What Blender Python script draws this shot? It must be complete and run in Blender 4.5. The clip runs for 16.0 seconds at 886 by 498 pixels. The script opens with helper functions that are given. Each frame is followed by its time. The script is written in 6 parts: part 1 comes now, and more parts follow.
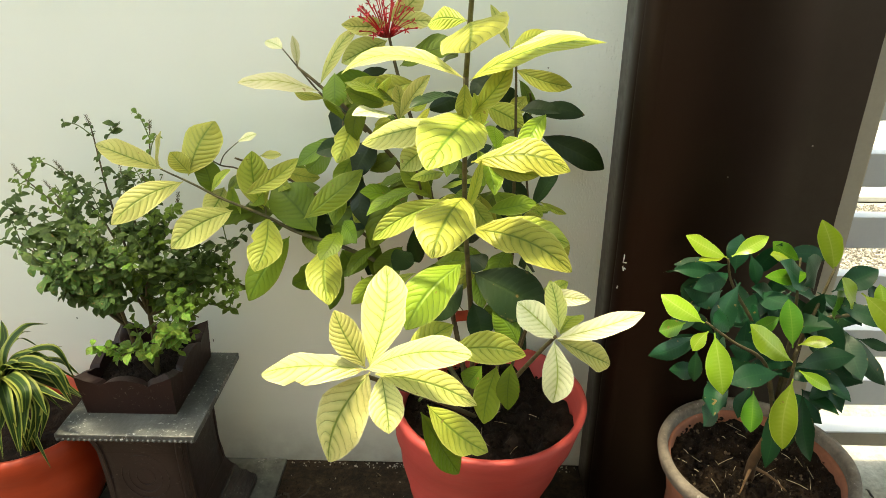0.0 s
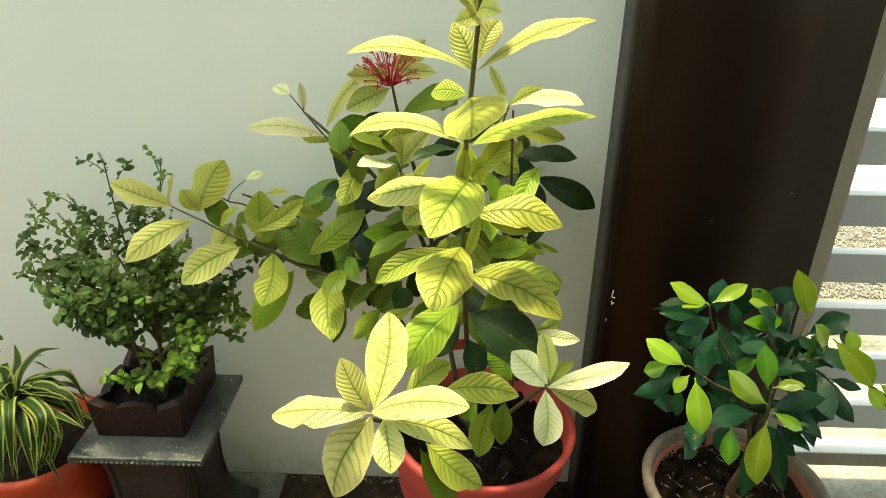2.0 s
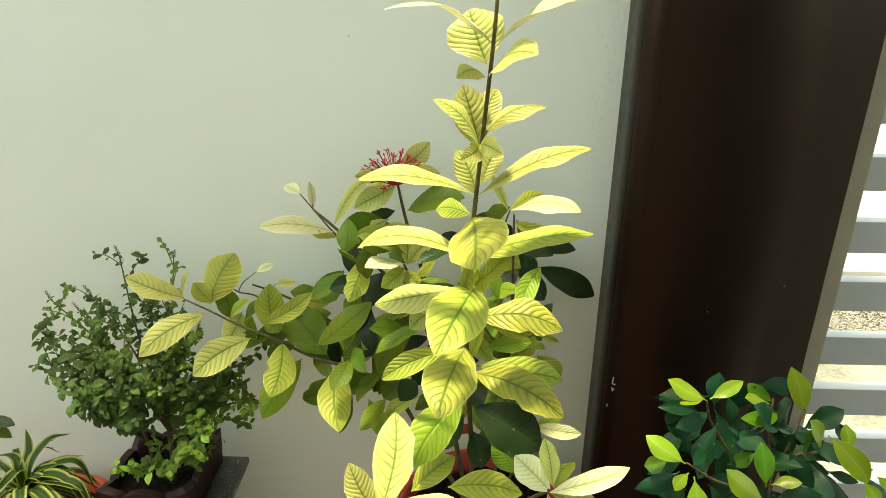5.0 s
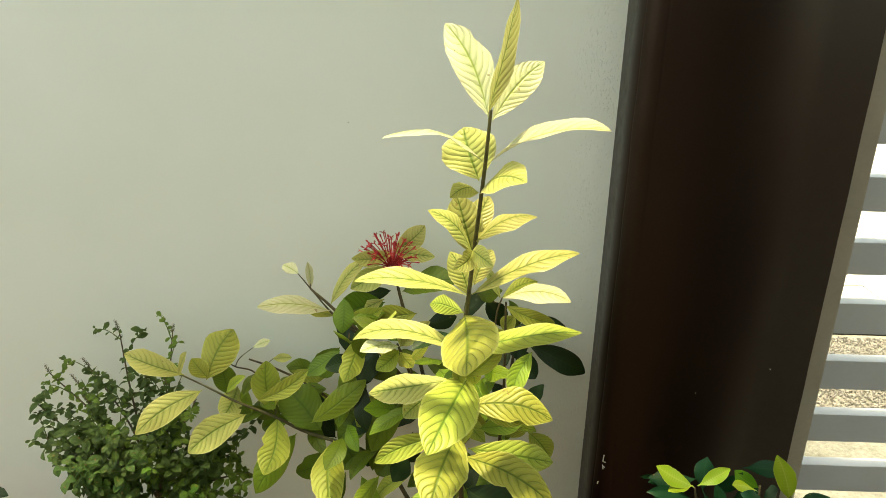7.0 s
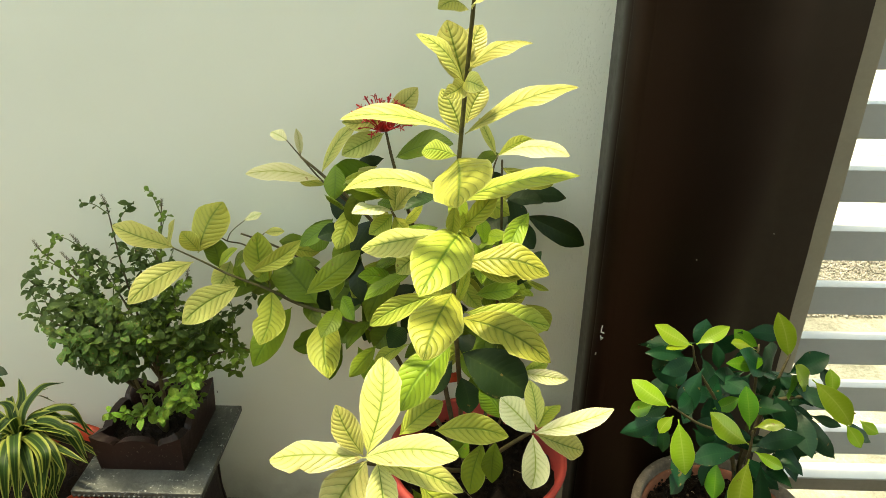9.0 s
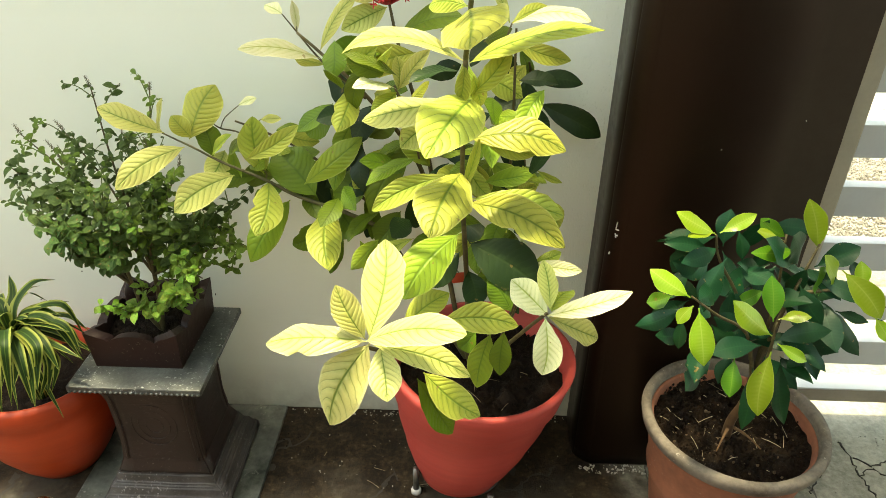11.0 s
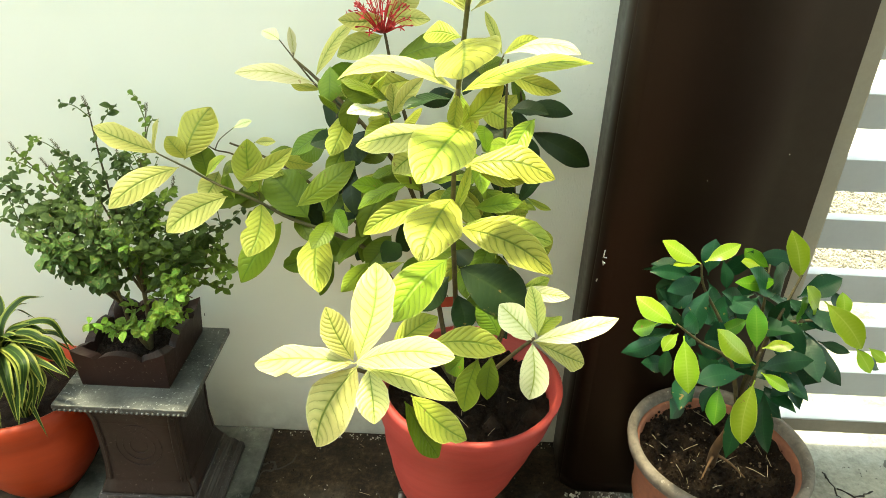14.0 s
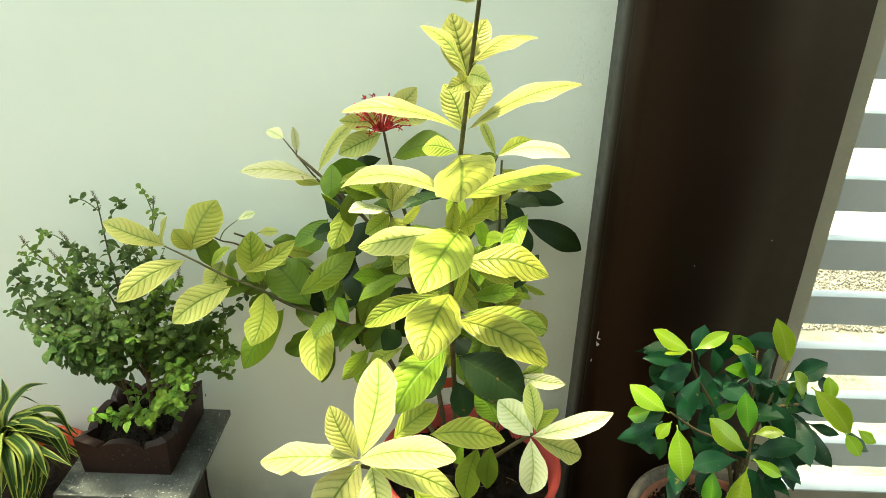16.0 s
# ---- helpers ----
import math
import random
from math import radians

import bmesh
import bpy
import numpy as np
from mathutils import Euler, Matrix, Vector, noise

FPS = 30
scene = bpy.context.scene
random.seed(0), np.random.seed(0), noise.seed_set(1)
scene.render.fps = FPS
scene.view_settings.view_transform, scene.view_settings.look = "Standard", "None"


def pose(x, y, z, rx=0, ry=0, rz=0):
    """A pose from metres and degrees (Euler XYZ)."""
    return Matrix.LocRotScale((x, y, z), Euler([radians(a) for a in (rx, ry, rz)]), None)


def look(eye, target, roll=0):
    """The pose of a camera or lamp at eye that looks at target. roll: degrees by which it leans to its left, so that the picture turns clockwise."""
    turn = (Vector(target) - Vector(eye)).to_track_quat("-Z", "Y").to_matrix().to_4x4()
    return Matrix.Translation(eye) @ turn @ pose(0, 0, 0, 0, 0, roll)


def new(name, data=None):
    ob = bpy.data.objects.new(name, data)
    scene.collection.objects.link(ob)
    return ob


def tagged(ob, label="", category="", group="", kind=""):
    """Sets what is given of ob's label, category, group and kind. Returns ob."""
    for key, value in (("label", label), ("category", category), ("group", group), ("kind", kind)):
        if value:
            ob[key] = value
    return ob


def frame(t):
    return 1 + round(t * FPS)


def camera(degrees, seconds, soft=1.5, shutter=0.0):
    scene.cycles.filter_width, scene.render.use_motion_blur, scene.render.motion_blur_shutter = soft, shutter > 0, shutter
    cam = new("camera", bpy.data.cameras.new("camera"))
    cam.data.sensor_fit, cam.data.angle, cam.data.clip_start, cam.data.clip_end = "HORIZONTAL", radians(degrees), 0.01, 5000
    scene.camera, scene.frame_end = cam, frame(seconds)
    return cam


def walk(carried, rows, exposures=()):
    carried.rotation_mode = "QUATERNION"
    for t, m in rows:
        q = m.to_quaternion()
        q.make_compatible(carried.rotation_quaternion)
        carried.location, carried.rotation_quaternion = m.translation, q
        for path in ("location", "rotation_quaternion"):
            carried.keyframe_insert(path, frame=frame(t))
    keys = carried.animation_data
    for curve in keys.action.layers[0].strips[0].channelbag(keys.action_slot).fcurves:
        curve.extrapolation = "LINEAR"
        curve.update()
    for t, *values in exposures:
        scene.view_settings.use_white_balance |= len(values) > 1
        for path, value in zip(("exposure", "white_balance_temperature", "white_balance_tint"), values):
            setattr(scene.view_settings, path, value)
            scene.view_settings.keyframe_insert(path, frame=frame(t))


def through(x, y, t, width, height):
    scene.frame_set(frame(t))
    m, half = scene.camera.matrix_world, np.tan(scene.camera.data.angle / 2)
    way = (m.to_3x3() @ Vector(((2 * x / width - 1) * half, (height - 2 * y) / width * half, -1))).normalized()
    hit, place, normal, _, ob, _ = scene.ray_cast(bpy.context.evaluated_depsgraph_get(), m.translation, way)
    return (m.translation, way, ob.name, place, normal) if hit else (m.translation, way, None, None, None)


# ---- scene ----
EXPOSURES = [(0.0, 2.68, 9010, 0), (1.5, 2.48, 9010, -6), (2.5, 2.3, 9410, -9), (5.5, 2.37, 9340, -5), (6.0, 2.25, 9440, -4), (7.0, 2.12, 9660, -3), (8.0, 2.17, 9910, -3), (9.4, 2.39, 9720, -8), (10.0, 2.48, 9660, -6), (12.5, 3.07, 9160, -4), (14.5, 2.97, 8960, -11), (16.0, 2.70, 8880, -14)]
# camera: one lens, hand-held, rising and sinking in front of the plants
cam = camera(66.0, 16.0, soft=0.7)
PATH = [
    (0, (0.04, 0.033, 1.294), (-0.029, 1.83, 0.419), -0.4),
    (0.5, (0.044, 0.025, 1.319), (-0.018, 1.804, 0.407), -0.4),
    (1, (0.037, 0.021, 1.343), (-0.025, 1.822, 0.475), 0.1),
    (1.5, (0.034, 0.015, 1.375), (-0.039, 1.803, 0.481), 0.9),
    (2, (0.03, 0.014, 1.403), (-0.017, 1.8, 0.504), 0.5),
    (2.5, (0.035, 0.015, 1.428), (-0.016, 1.815, 0.556), 0.6),
    (3, (0.029, 0.012, 1.446), (-0.025, 1.824, 0.601), 0.2),
    (5.5, (0.024, 0.016, 1.535), (-0.028, 1.869, 0.783), 0.3),
    (6, (0.031, 0.016, 1.563), (-0.022, 1.886, 0.853), 0.4),
    (6.5, (0.029, 0.02, 1.593), (-0.028, 1.892, 0.892), 0.3),
    (7, (0.027, 0.016, 1.607), (-0.017, 1.893, 0.92), 1.0),
    (7.5, (0.027, 0.018, 1.588), (-0.016, 1.879, 0.857), 0.7),
    (8, (0.029, 0.012, 1.562), (-0.014, 1.851, 0.779), 0.4),
    (8.5, (0.04, 0.015, 1.519), (-0.003, 1.825, 0.67), 0.3),
    (9, (0.043, 0.01, 1.483), (-0.003, 1.802, 0.596), 0.3),
    (9.5, (0.051, 0.016, 1.449), (-0.003, 1.782, 0.511), 0.0),
    (10, (0.039, 0.028, 1.42), (-0.01, 1.762, 0.424), 0.0),
    (10.2, (0.038, 0.03, 1.407), (-0.015, 1.75, 0.386), 0.2),
    (12.3, (0.039, 0.043, 1.335), (0.002, 1.734, 0.268), 1.3),
    (12.5, (0.037, 0.047, 1.349), (0.005, 1.729, 0.267), 1.4),
    (13, (0.038, 0.032, 1.341), (0.006, 1.733, 0.291), 1.5),
    (13.5, (0.042, 0.027, 1.351), (0.004, 1.746, 0.33), 1.6),
    (14, (0.039, 0.02, 1.37), (0.011, 1.763, 0.39), 2.1),
    (14.5, (0.036, 0.027, 1.396), (0.01, 1.782, 0.438), 2.1),
    (15, (0.037, 0.014, 1.405), (0.003, 1.798, 0.501), 2.3),
    (15.5, (0.037, 0.011, 1.425), (0.001, 1.82, 0.574), 1.8),
    (16, (0.028, 0.015, 1.457), (0.014, 1.824, 0.604), 1.6),
]
walk(cam, [(t, look(eye, target, roll)) for t, eye, target, roll in PATH], EXPOSURES)

# ---- light: high hazy tropical sun that clears the wall top, open sky above ----
SUN_ELEVATION, SUN_TURN = 78.0, -55.0
world = bpy.data.worlds.new("sky")
scene.world = world
world.use_nodes = True
wn = world.node_tree
sky = wn.nodes.new("ShaderNodeTexSky")
sky.sky_type, sky.sun_disc = "NISHITA", False
sky.sun_elevation, sky.sun_rotation = radians(SUN_ELEVATION), radians(SUN_TURN)
sky.air_density, sky.dust_density, sky.ozone_density = 1.0, 2.5, 0.6
wn.links.new(sky.outputs[0], wn.nodes["Background"].inputs[0])
wn.nodes["Background"].inputs[1].default_value = 0.150
sun = new("sun", bpy.data.lights.new("sun", "SUN"))
sun.data.energy, sun.data.angle, sun.data.color = 1.6, radians(5.0), (1.0, 0.95, 0.86)
el, az = radians(SUN_ELEVATION), radians(SUN_TURN)
toward_sun = Vector((math.sin(az) * math.cos(el), math.cos(az) * math.cos(el), math.sin(el)))
sun.matrix_world = look(toward_sun * 20, (0, 0, 0))


# ---- materials ----
def material(name):
    m = bpy.data.materials.new(name)
    m.use_nodes = True
    return m, m.node_tree.nodes, m.node_tree.links, m.node_tree.nodes["Principled BSDF"]


def ramp(nodes, links, source, stops):
    r = nodes.new("ShaderNodeValToRGB")
    while len(r.color_ramp.elements) < len(stops):
        r.color_ramp.elements.new(0.5)
    for e, (at, c) in zip(r.color_ramp.elements, stops):
        e.position, e.color = at, (*c, 1)
    links.new(source, r.inputs[0])
    return r.outputs[0]


def mapped(nodes, links, scale=(1, 1, 1), source="Object"):
    tc, mp = nodes.new("ShaderNodeTexCoord"), nodes.new("ShaderNodeMapping")
    mp.inputs["Scale"].default_value = scale
    links.new(tc.outputs[source], mp.inputs[0])
    return mp.outputs[0]


def noise_tex(nodes, links, vector, scale, detail=4.0, rough=0.55, distort=0.0):
    n = nodes.new("ShaderNodeTexNoise")
    n.inputs["Scale"].default_value, n.inputs["Detail"].default_value = scale, detail
    n.inputs["Roughness"].default_value, n.inputs["Distortion"].default_value = rough, distort
    links.new(vector, n.inputs["Vector"])
    return n.outputs["Fac"]


def math_node(nodes, links, op, a, b=None, c=None, clamp=False):
    n = nodes.new("ShaderNodeMath")
    n.operation, n.use_clamp = op, clamp
    for i, v in enumerate((a, b, c)):
        if v is None:
            continue
        if isinstance(v, (int, float)):
            n.inputs[i].default_value = v
        else:
            links.new(v, n.inputs[i])
    return n.outputs[0]


def mix_col(nodes, links, fac, a, b, mode="MIX"):
    n = nodes.new("ShaderNodeMix")
    n.data_type, n.blend_type = "RGBA", mode
    for sock, v in ((n.inputs[0], fac), (n.inputs[6], a), (n.inputs[7], b)):
        if isinstance(v, (int, float)):
            sock.default_value = v
        elif isinstance(v, tuple):
            sock.default_value = (*v, 1)
        else:
            links.new(v, sock)
    return n.outputs[2]


def bump(nodes, links, bsdf, height, strength=0.3, distance=0.004):
    b = nodes.new("ShaderNodeBump")
    b.inputs["Strength"].default_value, b.inputs["Distance"].default_value = strength, distance
    links.new(height, b.inputs["Height"])
    links.new(b.outputs[0], bsdf.inputs["Normal"])
    return b


def mottled(name, dark, light, scale, roughness=0.6, grain=0.25, fine=90.0, spec=0.4, metallic=0.0, distance=0.003, flecks=None, chips=-5.6, stretch=(1.0, 1.0, 1.0)):
    """A surface of two shades, cloudy at one scale and grained at a finer one."""
    m, n, l, p = material(name)
    v = mapped(n, l, stretch)
    big, small = noise_tex(n, l, v, scale), noise_tex(n, l, v, fine, 6.0, 0.65)
    both = math_node(n, l, "MULTIPLY_ADD", small, 0.35, math_node(n, l, "MULTIPLY", big, 0.65))
    col = ramp(n, l, both, [(0.32, dark), (0.68, light)])
    if flecks:
        chip = math_node(n, l, "MULTIPLY_ADD", noise_tex(n, l, v, 130.0, 3.0, 0.7), 9.0, chips, True)
        chip = math_node(n, l, "MULTIPLY", chip, math_node(n, l, "MULTIPLY_ADD", noise_tex(n, l, v, 11.0, 3.0), 5.0, -2.3, True))
        col = mix_col(n, l, chip, col, flecks)
    l.new(col, p.inputs["Base Color"])
    l.new(math_node(n, l, "MULTIPLY_ADD", small, 0.25, roughness - 0.12), p.inputs["Roughness"])
    p.inputs["Specular IOR Level"].default_value, p.inputs["Metallic"].default_value = spec, metallic
    bump(n, l, p, both, grain, distance)
    return m


def wall_material():
    """Cream emulsion on plaster; towards the pillar the coat is thick, with runs and blisters."""
    m, n, l, p = material("cream_painted_plaster")
    v = mapped(n, l)
    cloud = noise_tex(n, l, v, 2.2, 3.0)
    base = ramp(n, l, cloud, [(0.3, (0.79, 0.835, 0.72)), (0.7, (0.83, 0.87, 0.77))])
    sep = n.new("ShaderNodeSeparateXYZ")
    l.new(v, sep.inputs[0])
    low = math_node(n, l, "SUBTRACT", 0.16, sep.outputs[2])
    dirt = math_node(n, l, "MULTIPLY", math_node(n, l, "MULTIPLY_ADD", low, 7.0, 0.0, True), noise_tex(n, l, v, 14.0, 6.0, 0.7), clamp=True)
    col = mix_col(n, l, math_node(n, l, "MULTIPLY", dirt, 0.75), base, (0.20, 0.16, 0.12))
    specks = n.new("ShaderNodeTexVoronoi")
    specks.inputs["Scale"].default_value = 9.0
    l.new(v, specks.inputs["Vector"])
    dot = math_node(n, l, "LESS_THAN", specks.outputs["Distance"], 0.016)
    l.new(mix_col(n, l, math_node(n, l, "MULTIPLY", dot, 0.8), col, (0.16, 0.14, 0.11)), p.inputs["Base Color"])
    p.inputs["Roughness"].default_value = 0.55
    runs = noise_tex(n, l, mapped(n, l, (1, 1, 0.42)), 260.0, 2.0, 0.5, 0.5)
    near = math_node(n, l, "MULTIPLY_ADD", sep.outputs[0], 12.0, -2.7, True)
    patch = math_node(n, l, "MULTIPLY_ADD", noise_tex(n, l, v, 16.0, 3.0, 0.6), 2.5, -0.75, True)
    relief = math_node(n, l, "MULTIPLY", near, math_node(n, l, "SMOOTH_MAX", runs, math_node(n, l, "MULTIPLY_ADD", patch, -0.14, 0.62), 0.04))
    soft = math_node(n, l, "MULTIPLY", noise_tex(n, l, v, 30.0, 5.0), 0.05)
    bump(n, l, p, math_node(n, l, "MULTIPLY_ADD", relief, 2.0, soft), 0.6, 0.0045)
    return m


def concrete_material():
    """Grey screed: cloudy, pitted, with dark damp soil spread along the wall and hair cracks."""
    m, n, l, p = material("stained_concrete")
    v = mapped(n, l)
    cloud, fine = noise_tex(n, l, v, 3.0, 6.0, 0.6), noise_tex(n, l, v, 60.0, 6.0, 0.7)
    base = ramp(n, l, math_node(n, l, "MULTIPLY_ADD", fine, 0.4, math_node(n, l, "MULTIPLY", cloud, 0.6)), [(0.36, (0.09, 0.088, 0.068)), (0.50, (0.21, 0.205, 0.168)), (0.66, (0.36, 0.35, 0.29))])
    sep = n.new("ShaderNodeSeparateXYZ")
    l.new(v, sep.inputs[0])
    edge = math_node(n, l, "MULTIPLY_ADD", noise_tex(n, l, v, 6.0, 5.0, 0.6), 0.42, -0.21)
    yy = math_node(n, l, "ADD", sep.outputs[1], edge)
    inner = math_node(n, l, "MULTIPLY_ADD", yy, 9.0, -9.6, True)
    outer = math_node(n, l, "LESS_THAN", sep.outputs[1], 1.41)
    west = math_node(n, l, "MULTIPLY_ADD", math_node(n, l, "ADD", sep.outputs[0], edge), -7.0, 4.0, True)
    soil = math_node(n, l, "MULTIPLY", math_node(n, l, "MULTIPLY", inner, outer), west)
    soil_col = ramp(n, l, math_node(n, l, "MULTIPLY_ADD", fine, 0.55, math_node(n, l, "MULTIPLY", noise_tex(n, l, v, 16.0, 5.0, 0.65), 0.45)), [(0.36, (0.0035, 0.0018, 0.0009)), (0.48, (0.015, 0.0085, 0.0040)), (0.57, (0.042, 0.027, 0.0125)), (0.70, (0.14, 0.105, 0.064))])
    damp = math_node(n, l, "MULTIPLY", math_node(n, l, "MULTIPLY", math_node(n, l, "MULTIPLY_ADD", yy, 5.0, -3.6, True), outer), west)
    base = mix_col(n, l, math_node(n, l, "MULTIPLY", damp, math_node(n, l, "MULTIPLY_ADD", noise_tex(n, l, v, 9.0, 5.0, 0.65), 1.9, 0.05, True)), base, (0.060, 0.048, 0.034))
    col = mix_col(n, l, math_node(n, l, "MULTIPLY", soil, 0.96), base, soil_col)
    crack = n.new("ShaderNodeTexVoronoi")
    crack.feature = "DISTANCE_TO_EDGE"
    crack.inputs["Scale"].default_value = 3.4
    wob = n.new("ShaderNodeVectorMath")
    wob.operation = "ADD"
    nz = n.new("ShaderNodeTexNoise")
    nz.inputs["Scale"].default_value = 14.0
    l.new(v, nz.inputs["Vector"])
    sc = n.new("ShaderNodeVectorMath")
    sc.operation = "SCALE"
    sc.inputs["Scale"].default_value = 0.12
    l.new(nz.outputs["Color"], sc.inputs[0])
    l.new(v, wob.inputs[0])
    l.new(sc.outputs[0], wob.inputs[1])
    l.new(wob.outputs[0], crack.inputs["Vector"])
    line = math_node(n, l, "LESS_THAN", crack.outputs["Distance"], 0.014)
    line = math_node(n, l, "MULTIPLY", line, math_node(n, l, "GREATER_THAN", noise_tex(n, l, v, 2.3, 2.0), 0.46))
    line = math_node(n, l, "MULTIPLY", line, outer)
    col = mix_col(n, l, math_node(n, l, "MULTIPLY", line, 0.8), col, (0.05, 0.045, 0.04))
    # dark red-brown floor, unseen, added before the planted strip to cut bounced light
    bounce_cut = math_node(n, l, "MULTIPLY_ADD", math_node(n, l, "ADD", sep.outputs[1], math_node(n, l, "MULTIPLY", edge, 0.2)), -14.0, 12.0, True)
    col = mix_col(n, l, bounce_cut, col, mix_col(n, l, cloud, (0.055, 0.030, 0.021), (0.080, 0.045, 0.032)))
    l.new(col, p.inputs["Base Color"])
    l.new(math_node(n, l, "MULTIPLY_ADD", soil, -0.2, 0.85), p.inputs["Roughness"])
    p.inputs["Specular IOR Level"].default_value = 0.25
    bump(n, l, p, math_node(n, l, "MULTIPLY_ADD", line, -1.0, math_node(n, l, "ADD", fine, math_node(n, l, "MULTIPLY", soil, fine))), 0.5, 0.004)
    return m


WALL = wall_material()
CONCRETE = concrete_material()
BROWN = mottled("dark_brown_gloss_paint", (0.0062, 0.0030, 0.0017), (0.0100, 0.0050, 0.0029), 1.6, 0.36, 0.06, 45.0, 0.30)
# warm colour put into the sheen; plain gloss paint would reflect untinted
BROWN.node_tree.nodes["Principled BSDF"].inputs["Specular Tint"].default_value = (1.0, 0.74, 0.60, 1.0)
BLOCKER_PAINT = mottled("tan_blocker_paint", (0.26, 0.24, 0.20), (0.33, 0.31, 0.26), 1.5, 0.7, 0.2, 40.0, 0.2)
GATE_PAINT = mottled("off_white_metal_paint", (0.476, 0.484, 0.476), (0.535, 0.544, 0.527), 5.0, 0.45, 0.06)
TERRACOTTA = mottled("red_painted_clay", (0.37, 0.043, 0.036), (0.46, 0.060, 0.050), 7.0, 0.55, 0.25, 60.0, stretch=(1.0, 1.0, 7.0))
ORANGE_CLAY = mottled("orange_red_painted_clay", (0.321, 0.03136, 0.008364), (0.418, 0.04879, 0.01394), 4.0, 0.5, 0.2, 40.0, stretch=(1.0, 1.0, 7.0))
OLD_CLAY = mottled("weathered_terracotta", (0.139, 0.0453, 0.0223), (0.321, 0.119, 0.06621), 6.0, 0.75, 0.35, 60.0, flecks=(0.50, 0.40, 0.33))
RIM_CLAY = mottled("limescaled_clay_rim", (0.05227, 0.04043, 0.02927), (0.209, 0.174, 0.139), 14.0, 0.8, 0.7, 120.0, flecks=(0.45, 0.42, 0.36))
SOIL = mottled("dark_potting_soil", (0.002718, 0.001585, 0.0009061), (0.02265, 0.01359, 0.008606), 45.0, 0.95, 1.0, 160.0, 0.2, 0.0, 0.012)
DRY_SOIL = mottled("dry_brown_soil", (0.003094, 0.001702, 0.0009279), (0.0263, 0.01547, 0.008971), 45.0, 0.95, 1.0, 160.0, 0.15, 0.0, 0.012, flecks=(0.30, 0.24, 0.18))
CRACK = mottled("crack_dirt", (0.012, 0.010, 0.008), (0.03, 0.026, 0.02), 30.0, 0.95, 0.2)
RUBBLE = mottled("plaster_rubble", (0.20, 0.19, 0.16), (0.55, 0.53, 0.47), 40.0, 0.9, 0.4)
PEDESTAL = mottled("brown_black_cement", (0.0085, 0.0045, 0.0038), (0.030, 0.0165, 0.0140), 9.0, 0.50, 0.9, 70.0, 0.35, flecks=(0.20, 0.18, 0.17), chips=-5.5)
WORN_BASE = mottled("worn_grey_brown_cement", (0.016, 0.0130, 0.0125), (0.075, 0.066, 0.064), 14.0, 0.50, 1.0, 90.0, 0.4, flecks=(0.36, 0.35, 0.34), chips=-5.3)
PLATE = mottled("worn_grey_cement", (0.0221, 0.0255, 0.0238), (0.1062, 0.1148, 0.1105), 18.0, 0.45, 1.0, 150.0, 0.4, flecks=(0.45, 0.47, 0.46), chips=-5.25)
MAROON = mottled("dark_maroon_ceramic", (0.0120, 0.0041, 0.0030), (0.0260, 0.0094, 0.0068), 10.0, 0.5, 0.3, 70.0, 0.3, flecks=(0.20, 0.17, 0.15))
SLAB = mottled("mossy_grey_stone", (0.007, 0.013, 0.008), (0.18, 0.19, 0.165), 8.0, 0.55, 0.7, 60.0, flecks=(0.34, 0.34, 0.31), chips=-5.2)
PAVING = mottled("pale_paving", (0.50, 0.48, 0.43), (0.62, 0.60, 0.55), 3.0, 0.85, 0.3, 50.0)
PEBBLE = mottled("grey_brown_pebbles", (0.10, 0.09, 0.075), (0.42, 0.39, 0.34), 30.0, 0.8, 0.3, 120.0)
TAN = mottled("tan_painted_post", (0.36, 0.32, 0.24), (0.45, 0.40, 0.31), 6.0, 0.6, 0.2)
RAIL_PAINT = mottled("dusty_brown_rail", (0.24, 0.20, 0.15), (0.34, 0.29, 0.23), 8.0, 0.6, 0.2)
STEEL = mottled("dull_steel", (0.09, 0.085, 0.08), (0.22, 0.21, 0.20), 20.0, 0.5, 0.1, 120.0, 0.5, 0.8)
RUBBER = mottled("pale_rubber", (0.42, 0.41, 0.38), (0.55, 0.54, 0.50), 20.0, 0.6, 0.1)
BRASS = mottled("polished_brass", (0.60, 0.36, 0.08), (0.75, 0.48, 0.14), 20.0, 0.25, 0.1, 90.0, 0.5, 1.0)
WHITE_FLECK = mottled("chipped_white_primer", (0.55, 0.55, 0.52), (0.72, 0.72, 0.70), 40.0, 0.7, 0.1)
DRY = mottled("dry_straw", (0.22, 0.17, 0.10), (0.45, 0.38, 0.27), 40.0, 0.8, 0.2)
HUSK = mottled("brown_husk", (0.035, 0.020, 0.012), (0.15, 0.10, 0.06), 60.0, 0.85, 0.4)


# ---- building helpers ----
def part(name, bm, mat, parent=None, label="", smooth=True):
    me = bpy.data.meshes.new(name)
    bm.to_mesh(me)
    bm.free()
    me.polygons.foreach_set("use_smooth", [smooth] * len(me.polygons))
    me.materials.append(mat)
    ob = new(name, me)
    if parent is not None:
        ob.parent = parent
    if label:
        ob["label"] = label
    return ob


def shared(name, me, parent, m):
    """Another object on a mesh that is already there."""
    ob = new(name, me)
    ob.parent = parent
    ob.matrix_basis = m
    return ob


